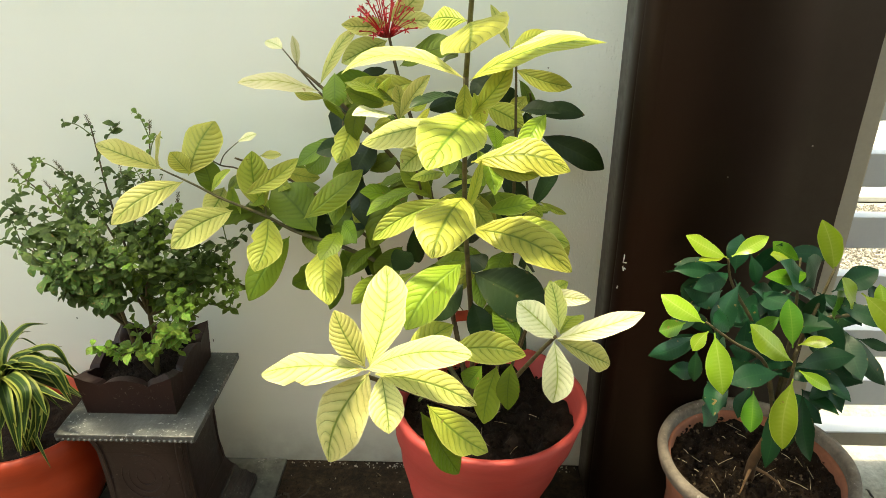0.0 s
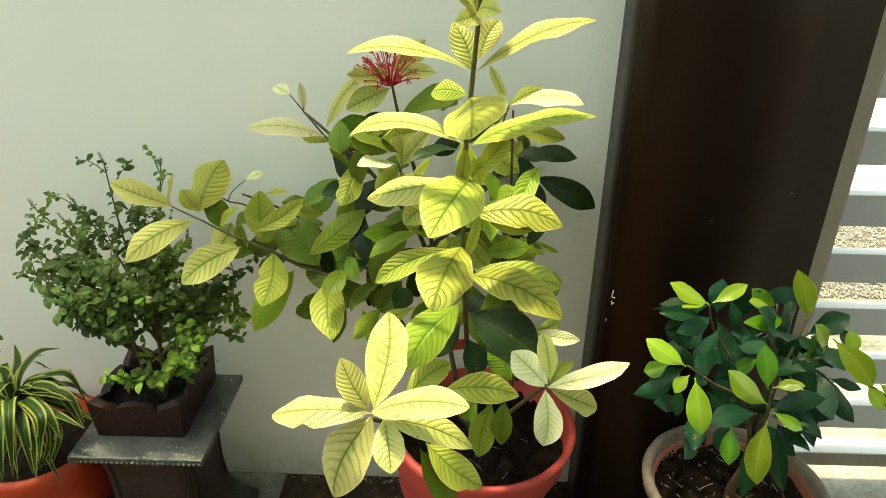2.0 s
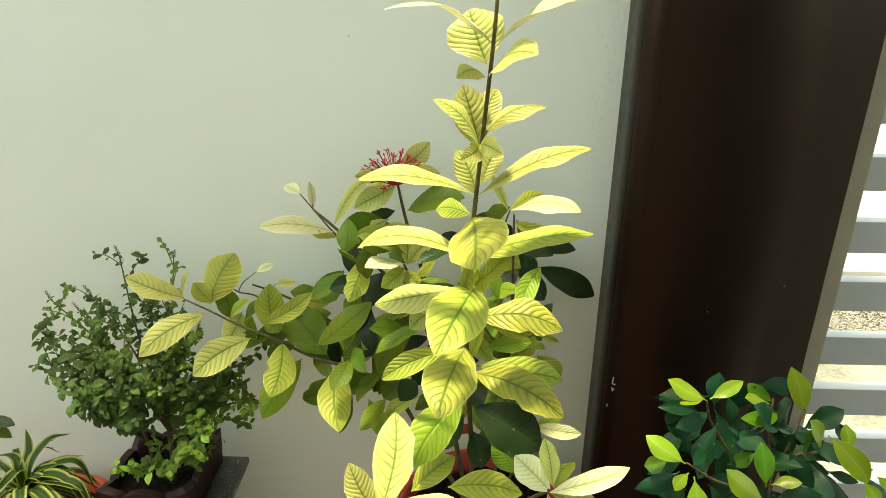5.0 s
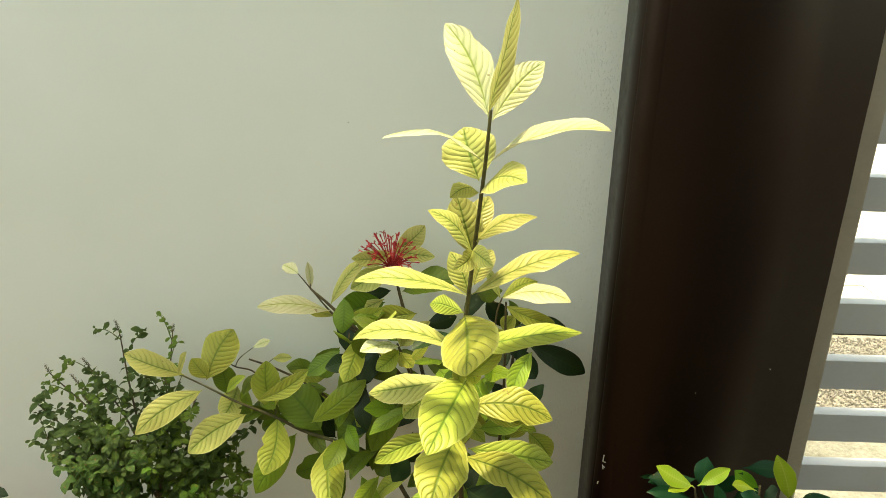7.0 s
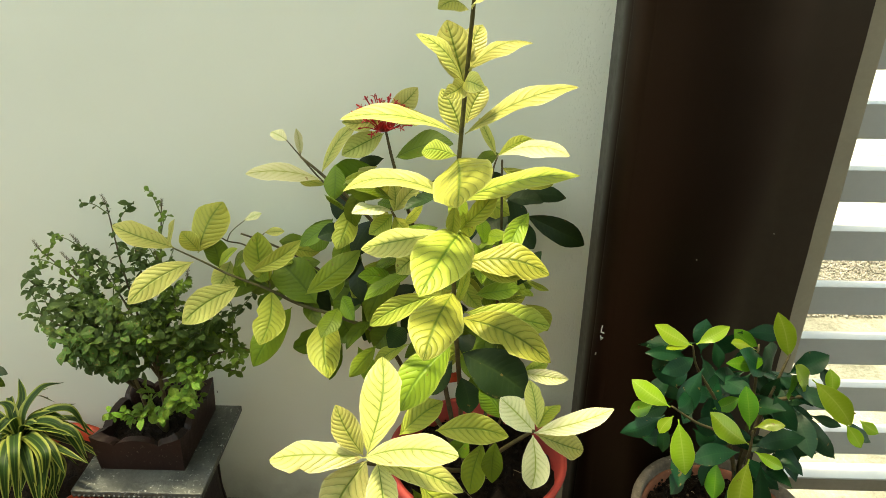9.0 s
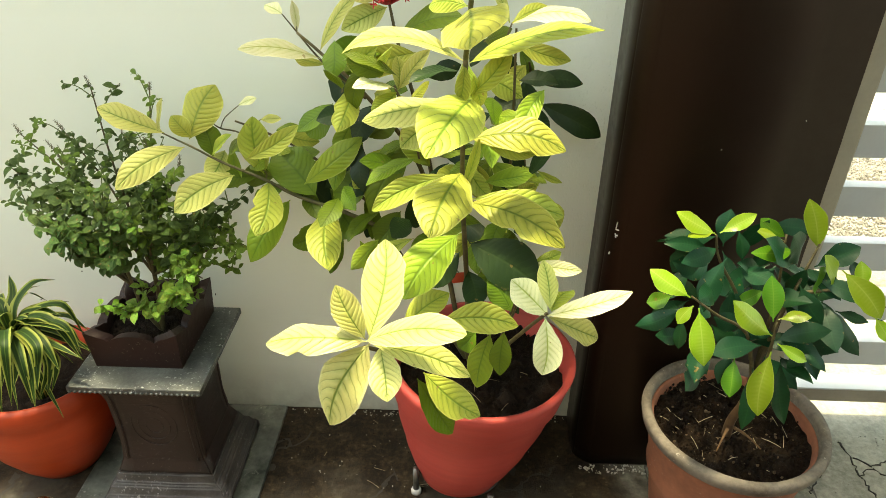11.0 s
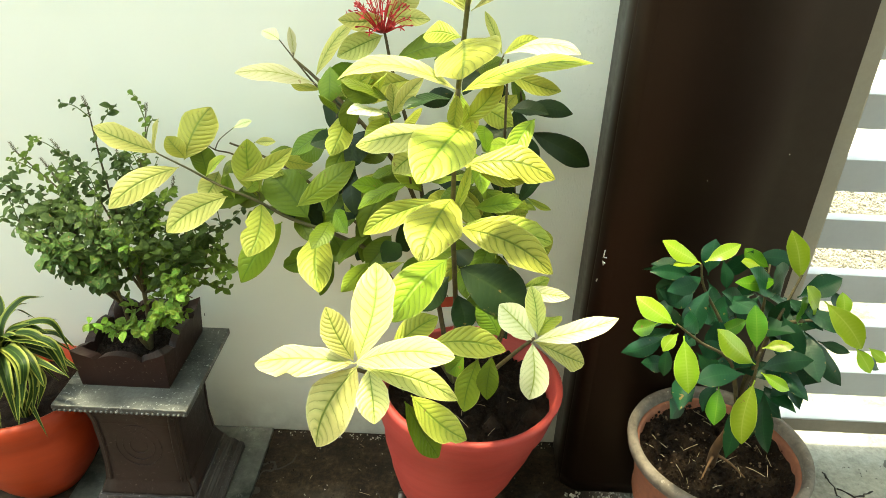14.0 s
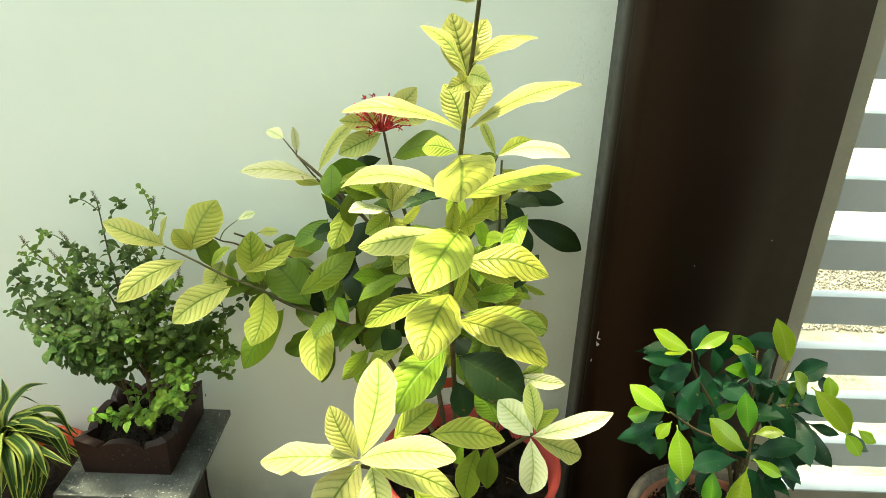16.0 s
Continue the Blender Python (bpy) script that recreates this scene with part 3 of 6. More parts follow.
# ---- leaves ----
def leaf_material(name, between, vein, gloss, veins=9.0, slant=1.5, width=0.16, through=0.35, quilt=0.5, edge=None):
    """A leaf blade: midrib, arching side veins, paler flesh between them, light passing through."""
    m, n, l, p = material(name)
    uv = n.new("ShaderNodeUVMap")
    sep = n.new("ShaderNodeSeparateXYZ")
    l.new(uv.outputs[0], sep.inputs[0])
    u, v = sep.outputs[0], sep.outputs[1]
    wob = noise_tex(n, l, mapped(n, l), 38.0, 3.0)
    s = math_node(n, l, "ABSOLUTE", math_node(n, l, "MULTIPLY_ADD", v, 2.0, -1.0))
    phase = math_node(n, l, "MULTIPLY_ADD", u, veins, math_node(n, l, "MULTIPLY_ADD", math_node(n, l, "POWER", s, 1.4), -slant, math_node(n, l, "MULTIPLY_ADD", wob, 0.9, math_node(n, l, "MULTIPLY", noise_tex(n, l, mapped(n, l), 9.0, 1.0), 2.2))))
    side = math_node(n, l, "ABSOLUTE", math_node(n, l, "MULTIPLY_ADD", math_node(n, l, "FRACT", phase), 2.0, -1.0))
    rib = math_node(n, l, "SUBTRACT", 1.25, math_node(n, l, "MULTIPLY", s, 12.5), clamp=True)
    line = math_node(n, l, "SUBTRACT", 1.0, math_node(n, l, "DIVIDE", side, math_node(n, l, "MULTIPLY_ADD", noise_tex(n, l, mapped(n, l), 55.0, 2.0), width * 1.6, width * 0.25)), clamp=True)
    line = math_node(n, l, "MULTIPLY", line, math_node(n, l, "SUBTRACT", 1.0, math_node(n, l, "MULTIPLY", s, 0.62), clamp=True))
    heart = math_node(n, l, "MULTIPLY_ADD", noise_tex(n, l, mapped(n, l), 18.0, 3.0), 0.9, 0.25)
    halo = math_node(n, l, "MULTIPLY", math_node(n, l, "POWER", math_node(n, l, "SUBTRACT", 1.0, math_node(n, l, "MULTIPLY", s, 1.15), clamp=True), 1.3), math_node(n, l, "MULTIPLY", heart, math_node(n, l, "SUBTRACT", 1.0, math_node(n, l, "MULTIPLY", side, 0.6))))
    net = n.new("ShaderNodeTexVoronoi")
    net.feature = "DISTANCE_TO_EDGE"
    net.inputs["Scale"].default_value = 260.0
    l.new(mapped(n, l), net.inputs["Vector"])
    mesh_line = math_node(n, l, "MULTIPLY", math_node(n, l, "LESS_THAN", net.outputs["Distance"], 0.08), 0.16)
    mask = math_node(n, l, "MAXIMUM", math_node(n, l, "MAXIMUM", rib, line), math_node(n, l, "MAXIMUM", halo, mesh_line))
    info = n.new("ShaderNodeObjectInfo")
    tone = n.new("ShaderNodeHueSaturation")
    l.new(mix_col(n, l, math_node(n, l, "MULTIPLY", mask, 0.90, clamp=True), between, vein), tone.inputs["Color"])
    l.new(math_node(n, l, "MULTIPLY_ADD", info.outputs["Random"], 0.03, 0.485), tone.inputs["Hue"])
    l.new(math_node(n, l, "MULTIPLY_ADD", info.outputs["Random"], 0.35, 0.80), tone.inputs["Value"])
    blotch = noise_tex(n, l, mapped(n, l), 22.0, 5.0, 0.6)
    col = mix_col(n, l, math_node(n, l, "MULTIPLY_ADD", blotch, 1.6, -0.85, True), tone.outputs[0], mix_col(n, l, 0.5, tone.outputs[0], vein))
    rust = math_node(n, l, "GREATER_THAN", noise_tex(n, l, mapped(n, l), 70.0, 2.0), 0.735)
    col = mix_col(n, l, math_node(n, l, "MULTIPLY", rust, 0.6), col, (0.22, 0.13, 0.04))
    scorch = math_node(n, l, "MULTIPLY", math_node(n, l, "MULTIPLY_ADD", s, 7.0, -6.0, True), math_node(n, l, "MULTIPLY_ADD", noise_tex(n, l, mapped(n, l), 110.0, 3.0), 8.0, -4.7, True))
    if edge:
        brim = math_node(n, l, "MULTIPLY_ADD", s, 9.0, -8.0, True)
        col = mix_col(n, l, math_node(n, l, "MULTIPLY", brim, 0.7), col, edge)
    col = mix_col(n, l, math_node(n, l, "MULTIPLY", scorch, 0.6), col, (0.30, 0.19, 0.07))
    l.new(col, p.inputs["Base Color"])
    p.inputs["Roughness"].default_value = gloss
    p.inputs["Specular IOR Level"].default_value = 0.42 if gloss < 0.4 else 0.28
    bump(n, l, p, math_node(n, l, "SUBTRACT", math_node(n, l, "MULTIPLY", math_node(n, l, "POWER", side, 0.5), 0.8), math_node(n, l, "MAXIMUM", rib, line)), quilt, 0.0022)
    thin = n.new("ShaderNodeBsdfTranslucent")
    l.new(col, thin.inputs["Color"])
    mix = n.new("ShaderNodeMixShader")
    mix.inputs[0].default_value = through
    l.new(p.outputs[0], mix.inputs[1])
    l.new(thin.outputs[0], mix.inputs[2])
    l.new(mix.outputs[0], n["Material Output"].inputs["Surface"])
    return m


def strap_material():
    """Cream margins round a green middle, faint lengthwise ribs."""
    m, n, l, p = material("variegated_strap_leaf")
    uv = n.new("ShaderNodeUVMap")
    sep = n.new("ShaderNodeSeparateXYZ")
    l.new(uv.outputs[0], sep.inputs[0])
    s = math_node(n, l, "ABSOLUTE", math_node(n, l, "MULTIPLY_ADD", sep.outputs[1], 2.0, -1.0))
    s = math_node(n, l, "MULTIPLY_ADD", noise_tex(n, l, mapped(n, l), 30.0), 0.12, math_node(n, l, "SUBTRACT", s, 0.06))
    col = ramp(n, l, s, [(0.0, (0.06, 0.11, 0.018)), (0.12, (0.014, 0.040, 0.007)), (0.58, (0.020, 0.052, 0.008)), (0.70, (0.19, 0.235, 0.045)), (0.92, (0.29, 0.315, 0.08))])
    l.new(col, p.inputs["Base Color"])
    p.inputs["Roughness"].default_value = 0.55
    p.inputs["Specular IOR Level"].default_value = 0.25
    thin = n.new("ShaderNodeBsdfTranslucent")
    l.new(col, thin.inputs["Color"])
    mix = n.new("ShaderNodeMixShader")
    mix.inputs[0].default_value = 0.3
    l.new(p.outputs[0], mix.inputs[1])
    l.new(thin.outputs[0], mix.inputs[2])
    l.new(mix.outputs[0], n["Material Output"].inputs["Surface"])
    return m


BROAD, OBLONG, OVAL, SLIM, SMALL = (1.04, 0.69, 0.03), (1.14, 0.52, 0.03), (1.0, 0.76, 0.08), (0.98, 0.86, 0.08), (0.95, 0.82, 0.06)
PALE = (leaf_material("bleached_yellow_leaf", (0.58, 0.575, 0.18), (0.095, 0.18, 0.014), 0.42, 10.0, 2.3, 0.18, 0.26, 0.5, (0.74, 0.72, 0.34)), BROAD)
WHITE = (leaf_material("bleached_white_leaf", (0.76, 0.755, 0.46), (0.27, 0.35, 0.045), 0.42, 9.0, 2.3, 0.11, 0.24, 0.45, (0.78, 0.77, 0.52)), BROAD)
CREAM = (leaf_material("cream_edged_leaf", (0.54, 0.535, 0.23), (0.12, 0.20, 0.014), 0.42, 9.0, 2.3, 0.18, 0.24, 0.5, (0.66, 0.65, 0.38)), OBLONG)
# front light on two low rosette leaves, put into a paler flesh colour
VEINED_LIT = (leaf_material("green_veined_lit_leaf", (0.72, 0.71, 0.27), (0.075, 0.155, 0.009), 0.42, 9.0, 2.3, 0.18, 0.26, 0.5, (0.77, 0.76, 0.46)), BROAD)
LIME = (leaf_material("yellow_green_leaf", (0.42, 0.46, 0.078), (0.13, 0.225, 0.020), 0.42, 10.0, 2.3, 0.16, 0.20, 0.6, (0.58, 0.58, 0.17)), BROAD)
NETTED = (leaf_material("netted_yellow_green_leaf", (0.44, 0.47, 0.088), (0.075, 0.150, 0.012), 0.42, 10.0, 2.3, 0.18, 0.20, 0.6, (0.60, 0.60, 0.19)), BROAD)
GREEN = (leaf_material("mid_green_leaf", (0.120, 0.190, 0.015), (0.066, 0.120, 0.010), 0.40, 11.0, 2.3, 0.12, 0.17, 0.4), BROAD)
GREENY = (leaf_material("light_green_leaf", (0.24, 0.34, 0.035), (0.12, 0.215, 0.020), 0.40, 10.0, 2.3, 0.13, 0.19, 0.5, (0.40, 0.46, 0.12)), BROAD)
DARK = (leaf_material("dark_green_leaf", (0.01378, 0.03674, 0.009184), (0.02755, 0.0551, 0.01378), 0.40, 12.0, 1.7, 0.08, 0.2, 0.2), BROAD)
FRESH = (leaf_material("fresh_ficus_leaf", (0.225, 0.365, 0.017), (0.36, 0.47, 0.085), 0.30, 16.0, 0.8, 0.012, 0.35, 0.04, (0.36, 0.45, 0.10)), OVAL)
MIDF = (leaf_material("half_grown_ficus_leaf", (0.075, 0.215, 0.012), (0.16, 0.30, 0.04), 0.30, 16.0, 0.8, 0.012, 0.30, 0.04, (0.15, 0.30, 0.04)), OVAL)
GLOSS = (leaf_material("old_ficus_leaf", (0.0034, 0.040, 0.0125), (0.012, 0.062, 0.020), 0.42, 16.0, 0.8, 0.012, 0.10, 0.05), SLIM)
HERB = leaf_material("basil_leaf", (0.070, 0.138, 0.027), (0.038, 0.083, 0.014), 0.5, 5.0, 1.2, 0.2, 0.28, 0.4)
HERB_YOUNG = leaf_material("young_basil_leaf", (0.145, 0.27, 0.036), (0.08, 0.17, 0.018), 0.5, 5.0, 1.2, 0.2, 0.3, 0.4)
STRAP = strap_material()
BARK = mottled("brown_green_stem", (0.045, 0.036, 0.016), (0.125, 0.100, 0.042), 60.0, 0.7, 0.4, 200.0)
YOUNG_STEM = mottled("olive_young_stem", (0.050, 0.045, 0.018), (0.14, 0.13, 0.05), 50.0, 0.6, 0.3, 200.0)
GREEN_STEM = mottled("green_stem", (0.06, 0.09, 0.02), (0.13, 0.18, 0.04), 50.0, 0.55, 0.2, 200.0)
SPIKE = mottled("seeding_spike", (0.07, 0.06, 0.035), (0.16, 0.15, 0.08), 60.0, 0.8, 0.2)
RED_PETAL = mottled("ixora_red_petal", (0.33, 0.008, 0.014), (0.52, 0.018, 0.022), 90.0, 0.5, 0.1)
ROOT = mottled("orange_brown_root", (0.055, 0.027, 0.011), (0.13, 0.068, 0.028), 40.0, 0.8, 0.5, 150.0)
leaf_count = [0]


def blade(base, tip, width, normal, sag, shape, rows=14, half=3, fold=0.10, wave=0.09, seed=0.0, bite=None):
    """A leaf blade from base to tip: obovate outline, arched along its length, folded at the midrib, a little wavy."""
    power, full, stalk = shape
    a, b = Vector(base), Vector(tip)
    length = (b - a).length
    axis = (b - a).normalized()
    nrm = (normal - axis * normal.dot(axis)).normalized()
    mid = a.lerp(b, 0.58) + nrm * (sag * length * 1.65)
    side = axis.cross(nrm)
    bend, twist = 0.07 * math.sin(seed * 5.3) * length, 0.35 * math.sin(seed * 3.1 + 1.0)
    bm = bmesh.new()
    uv = bm.loops.layers.uv.new("UVMap")
    grid, coords = [], {}
    for i in range(rows + 1):
        t = 0.2 * i / rows + 0.4 * (1 - math.cos(math.pi * i / rows))
        p = a * (1 - t) ** 2 + mid * 2 * t * (1 - t) + b * t * t
        d = (2 * (1 - t) * (mid - a) + 2 * t * (b - mid)).normalized()
        nn = (nrm - d * nrm.dot(d)).normalized()
        p = p + side * (bend * math.sin(math.pi * t))
        across = side * math.cos(twist * (t - 0.3)) + nn * math.sin(twist * (t - 0.3))
        k = max(0.0, (t - stalk) / (1 - stalk))
        w = max(0.0, math.sin(math.pi * k ** power)) ** full * width * (0.46 if shape is SLIM else 0.50)
        w *= 1 - 0.22 * max(0.0, (k - 0.70) / 0.30) ** 1.5
        if t < stalk + 1e-6:
            w = 0.0012
        w = max(w, 0.0006 if i == rows else 0.0012)
        row = []
        for j in range(-half, half + 1):
            s = j / half
            ripple = wave * width * math.sin(t * 11 + seed * 7 + (1.5 if s > 0 else 0)) * s * s * 0.6
            notch = 1 - 0.15 * max(0.0, noise.noise((t * 5 + seed * 3, s * 2, seed))) if abs(j) == half else 1
            if bite and abs(j) == half and s * bite[1] > 0:
                notch *= 1 - bite[2] * math.exp(-((t - bite[0]) / 0.06) ** 2)
            q = p + across * (s * w * notch) + nn * (fold * w * abs(s) * 1.6 + ripple * math.sin(math.pi * t))
            vert = bm.verts.new(q)
            coords[vert] = (t, (s + 1) / 2)
            row.append(vert)
        grid.append(row)
    for r0, r1 in zip(grid, grid[1:]):
        for j in range(2 * half):
            f = bm.faces.new((r0[j], r0[j + 1], r1[j + 1], r1[j]))
            for lp in f.loops:
                lp[uv].uv = coords[lp.vert]
    return bm


def leaf(plant, base, tip, width, roll, sag, kind):
    a, b = Vector(base), Vector(tip)
    axis = (b - a).normalized()
    ref = Vector((0, -0.6, 0.8))
    r0 = (ref - axis * ref.dot(axis)).normalized()
    normal = r0 * math.cos(radians(roll)) + axis.cross(r0) * math.sin(radians(roll))
    leaf_count[0] += 1
    k = leaf_count[0]
    bite = (0.58, -1, 0.42) if k == 48 else (0.45 + 0.35 * ((k * 0.618) % 1), 1 if k % 2 else -1, 0.30) if kind[1] in (BROAD, OBLONG) and k % 6 == 1 else None
    ob = part("leaf", blade(a, b, width, normal, sag, kind[1], fold=-0.16 + 0.34 * ((k * 0.731) % 1), seed=k * 0.37, bite=bite), kind[0], plant)
    ob.matrix_parent_inverse = plant.matrix_basis.inverted()
    return ob


def stem(plant, points, radii, mat=BARK, name="stem", label=""):
    line = smooth_line(points, 6)
    n = len(line) - 1
    r = [radii[0] + (radii[1] - radii[0]) * i / n for i in range(n + 1)]
    ob = part(name, tube(line, r, 8), mat, plant, label)
    ob.matrix_parent_inverse = plant.matrix_basis.inverted()
    return ob


# ---- the ixora: a leaning leader, low shoots to the front, an arm along the wall, a bush behind ----
stem(ixora, [(0.085, 1.19, 0.33), (0.057, 1.178, 0.396), (0.052, 1.114, 0.592), (0.044, 1.064, 0.742), (0.038, 1.031, 0.842), (0.036, 1.002, 0.929), (0.037, 0.944, 1.105)], (0.0056, 0.0038), BARK, "stem", "brown woody leader")
stem(ixora, [(0.037, 0.944, 1.105), (0.044, 0.908, 1.215), (0.051, 0.874, 1.319), (0.058, 0.84, 1.42), (0.061, 0.818, 1.487)], (0.0038, 0.0022), YOUNG_STEM, "stem", "olive green young leader")
stem(ixora, [(0.06, 1.17, 0.35), (0.0, 1.0, 0.52), (-0.06, 0.86, 0.66), (-0.097, 0.795, 0.728)], (0.005, 0.003), BARK, "branch")
stem(ixora, [(-0.02, 0.96, 0.57), (-0.025, 0.89, 0.62), (-0.028, 0.84, 0.652)], (0.003, 0.002), GREEN_STEM, "branch")
stem(ixora, [(0.09, 1.16, 0.35), (0.11, 1.0, 0.55), (0.14, 0.88, 0.70), (0.159, 0.803, 0.791)], (0.005, 0.0025), BARK, "branch")
stem(ixora, [(0.11, 1.19, 0.35), (0.14, 1.13, 0.55), (0.171, 1.05, 0.719)], (0.004, 0.002), BARK, "branch")
stem(ixora, [(0.06, 1.22, 0.34), (-0.05, 1.25, 0.52), (-0.12, 1.24, 0.66), (-0.204, 1.235, 0.712)], (0.0052, 0.0042), YOUNG_STEM, "branch", "long arm reaching along the wall")
stem(ixora, [(-0.14, 1.27, 0.70), (-0.27, 1.30, 0.80), (-0.36, 1.31, 0.845), (-0.42, 1.31, 0.868)], (0.0035, 0.002), BARK, "branch")
stem(ixora, [(0.05, 1.24, 0.34), (0.0, 1.27, 0.60), (-0.05, 1.27, 0.80), (-0.14, 1.25, 0.94), (-0.229, 1.27, 1.019), (-0.27, 1.28, 1.051)], (0.006, 0.0022), BARK, "branch")
stem(ixora, [(0.0, 1.27, 0.60), (-0.04, 1.29, 0.85), (-0.085, 1.29, 1.02), (-0.103, 1.30, 1.10)], (0.005, 0.0025), BARK, "branch")
stem(ixora, [(-0.03, 1.27, 0.72), (-0.06, 1.20, 0.90), (-0.083, 1.161, 0.995)], (0.0035, 0.002), BARK, "branch")
stem(ixora, [(0.10, 1.24, 0.34), (0.13, 1.30, 0.60), (0.145, 1.33, 0.80), (0.16, 1.33, 0.957), (0.155, 1.30, 1.0)], (0.005, 0.002), BARK, "branch")
stem(ixora, [(0.12, 1.27, 0.52), (0.125, 1.20, 0.85), (0.115, 1.13, 1.101)], (0.0045, 0.002), BARK, "branch")
stem(ixora, [(-0.204, 1.235, 0.712), (-0.290, 1.232, 0.744), (-0.349, 1.228, 0.780), (-0.424, 1.225, 0.815), (-0.477, 1.225, 0.845), (-0.535, 1.230, 0.872)], (0.0042, 0.0016), YOUNG_STEM, "branch")
stem(ixora, [(-0.359, 1.270, 0.792), (-0.400, 1.285, 0.849), (-0.444, 1.290, 0.860), (-0.469, 1.292, 0.878)], (0.0022, 0.0012), BARK, "branch")
stem(ixora, [(-0.444, 1.290, 0.860), (-0.432, 1.290, 0.882), (-0.401, 1.290, 0.908)], (0.0012, 0.0008), YOUNG_STEM, "twig")
stem(ixora, [(-0.324, 1.290, 0.824), (-0.289, 1.290, 0.820), (-0.254, 1.280, 0.817)], (0.0016, 0.0014), BARK, "twig")
stem(ixora, [(-0.149, 1.270, 0.934), (-0.179, 1.270, 0.960), (-0.220, 1.270, 0.997), (-0.238, 1.275, 1.013), (-0.270, 1.280, 1.052), (-0.294, 1.280, 1.084)], (0.003, 0.001), BARK, "branch")
stem(ixora, [(-0.270, 1.280, 1.052), (-0.270, 1.280, 1.062)], (0.001, 0.0008), BARK, "twig")
stem(ixora, [(-0.349, 1.228, 0.777), (-0.346, 1.232, 0.791), (-0.355, 1.240, 0.797)], (0.0014, 0.001), YOUNG_STEM, "twig")
stem(ixora, [(-0.080, 1.160, 0.989), (-0.071, 1.165, 0.967), (-0.059, 1.170, 0.940), (-0.044, 1.190, 0.850)], (0.0016, 0.0022), BARK, "branch")
stem(ixora, [(0.158, 1.330, 0.958), (0.145, 1.330, 0.938), (0.154, 1.330, 0.862), (0.164, 1.320, 0.774)], (0.0012, 0.0026), BARK, "branch")
stem(ixora, [(0.166, 1.050, 0.715), (0.152, 1.060, 0.656), (0.138, 1.090, 0.563)], (0.0014, 0.0026), BARK, "branch")
stem(ixora, [(0.108, 1.130, 1.110), (0.101, 1.130, 1.087), (0.098, 1.135, 1.053)], (0.0014, 0.0022), BARK, "branch")
stem(ixora, [(-0.396, 1.285, 0.847), (-0.379, 1.292, 0.864), (-0.364, 1.298, 0.877)], (0.001, 0.0008), YOUNG_STEM, "twig")
leaf(ixora, (0.059, 0.820, 1.478), (0.005, 0.875, 1.580), 0.048, -12, 0.05, WHITE)
leaf(ixora, (0.063, 0.820, 1.475), (0.125, 0.865, 1.539), 0.040, 18, 0.03, WHITE)
leaf(ixora, (0.057, 0.840, 1.418), (-0.061, 0.767, 1.461), 0.054, 32, 0.20, WHITE)
leaf(ixora, (0.061, 0.840, 1.417), (0.197, 0.791, 1.470), 0.054, -32, 0.16, WHITE)
leaf(ixora, (0.051, 0.847, 1.395), (0.030, 0.886, 1.454), 0.072, -12, 0.05, PALE)
leaf(ixora, (0.054, 0.850, 1.380), (0.101, 0.750, 1.419), 0.052, 20, 0.12, PALE)
leaf(ixora, (0.051, 0.850, 1.379), (0.016, 0.790, 1.388), 0.026, -15, 0.15, PALE)
leaf(ixora, (0.047, 0.884, 1.283), (0.023, 0.904, 1.361), 0.050, -8, 0.05, PALE)
leaf(ixora, (0.052, 0.880, 1.305), (0.069, 0.930, 1.352), 0.035, 0, 0.05, PALE)
leaf(ixora, (0.045, 0.876, 1.290), (-0.013, 0.863, 1.350), 0.039, 20, 0.14, PALE)
leaf(ixora, (0.051, 0.874, 1.305), (0.132, 0.891, 1.336), 0.040, -20, 0.24, PALE)
leaf(ixora, (0.041, 0.908, 1.211), (-0.116, 0.890, 1.236), 0.039, 22, 0.18, PALE)
leaf(ixora, (0.049, 0.907, 1.213), (0.198, 0.920, 1.275), 0.046, -22, 0.13, PALE)
leaf(ixora, (0.044, 0.910, 1.210), (0.016, 0.930, 1.269), 0.040, 0, 0.06, PALE)
leaf(ixora, (0.051, 0.905, 1.229), (0.076, 0.930, 1.273), 0.037, 0, 0.06, PALE)
leaf(ixora, (0.036, 0.944, 1.101), (-0.135, 0.975, 1.100), 0.047, 22, 0.22, PALE)
leaf(ixora, (0.042, 0.944, 1.099), (0.212, 0.917, 1.152), 0.055, -18, 0.17, NETTED)
leaf(ixora, (0.039, 0.924, 1.173), (0.041, 0.758, 1.168), 0.088, 26, 0.08, NETTED)
leaf(ixora, (0.036, 0.945, 1.097), (0.029, 0.940, 1.041), 0.023, -15, 0.05, LIME)
leaf(ixora, (0.041, 0.958, 1.048), (0.097, 0.930, 1.130), 0.031, 30, 0.04, LIME)
leaf(ixora, (0.048, 0.946, 1.082), (0.060, 0.960, 1.034), 0.024, 30, 0.05, LIME)
leaf(ixora, (0.025, 0.964, 1.038), (-0.112, 0.976, 1.002), 0.053, 8, 0.12, PALE)
leaf(ixora, (-0.007, 0.988, 0.996), (-0.055, 0.962, 0.967), 0.040, -21, 0.08, PALE)
leaf(ixora, (0.049, 0.968, 1.042), (-0.008, 0.782, 1.031), 0.085, -8, 0.10, NETTED)
leaf(ixora, (0.046, 1.000, 0.967), (0.189, 0.975, 0.962), 0.064, -5, 0.14, NETTED)
leaf(ixora, (0.070, 0.997, 0.963), (0.145, 0.976, 0.955), 0.025, 14, 0.05, LIME)
leaf(ixora, (0.038, 1.000, 0.883), (0.061, 0.980, 0.977), 0.018, 0, 0.03, LIME)
leaf(ixora, (0.063, 1.200, 0.837), (0.071, 1.200, 0.763), 0.048, 20, 0.05, LIME)
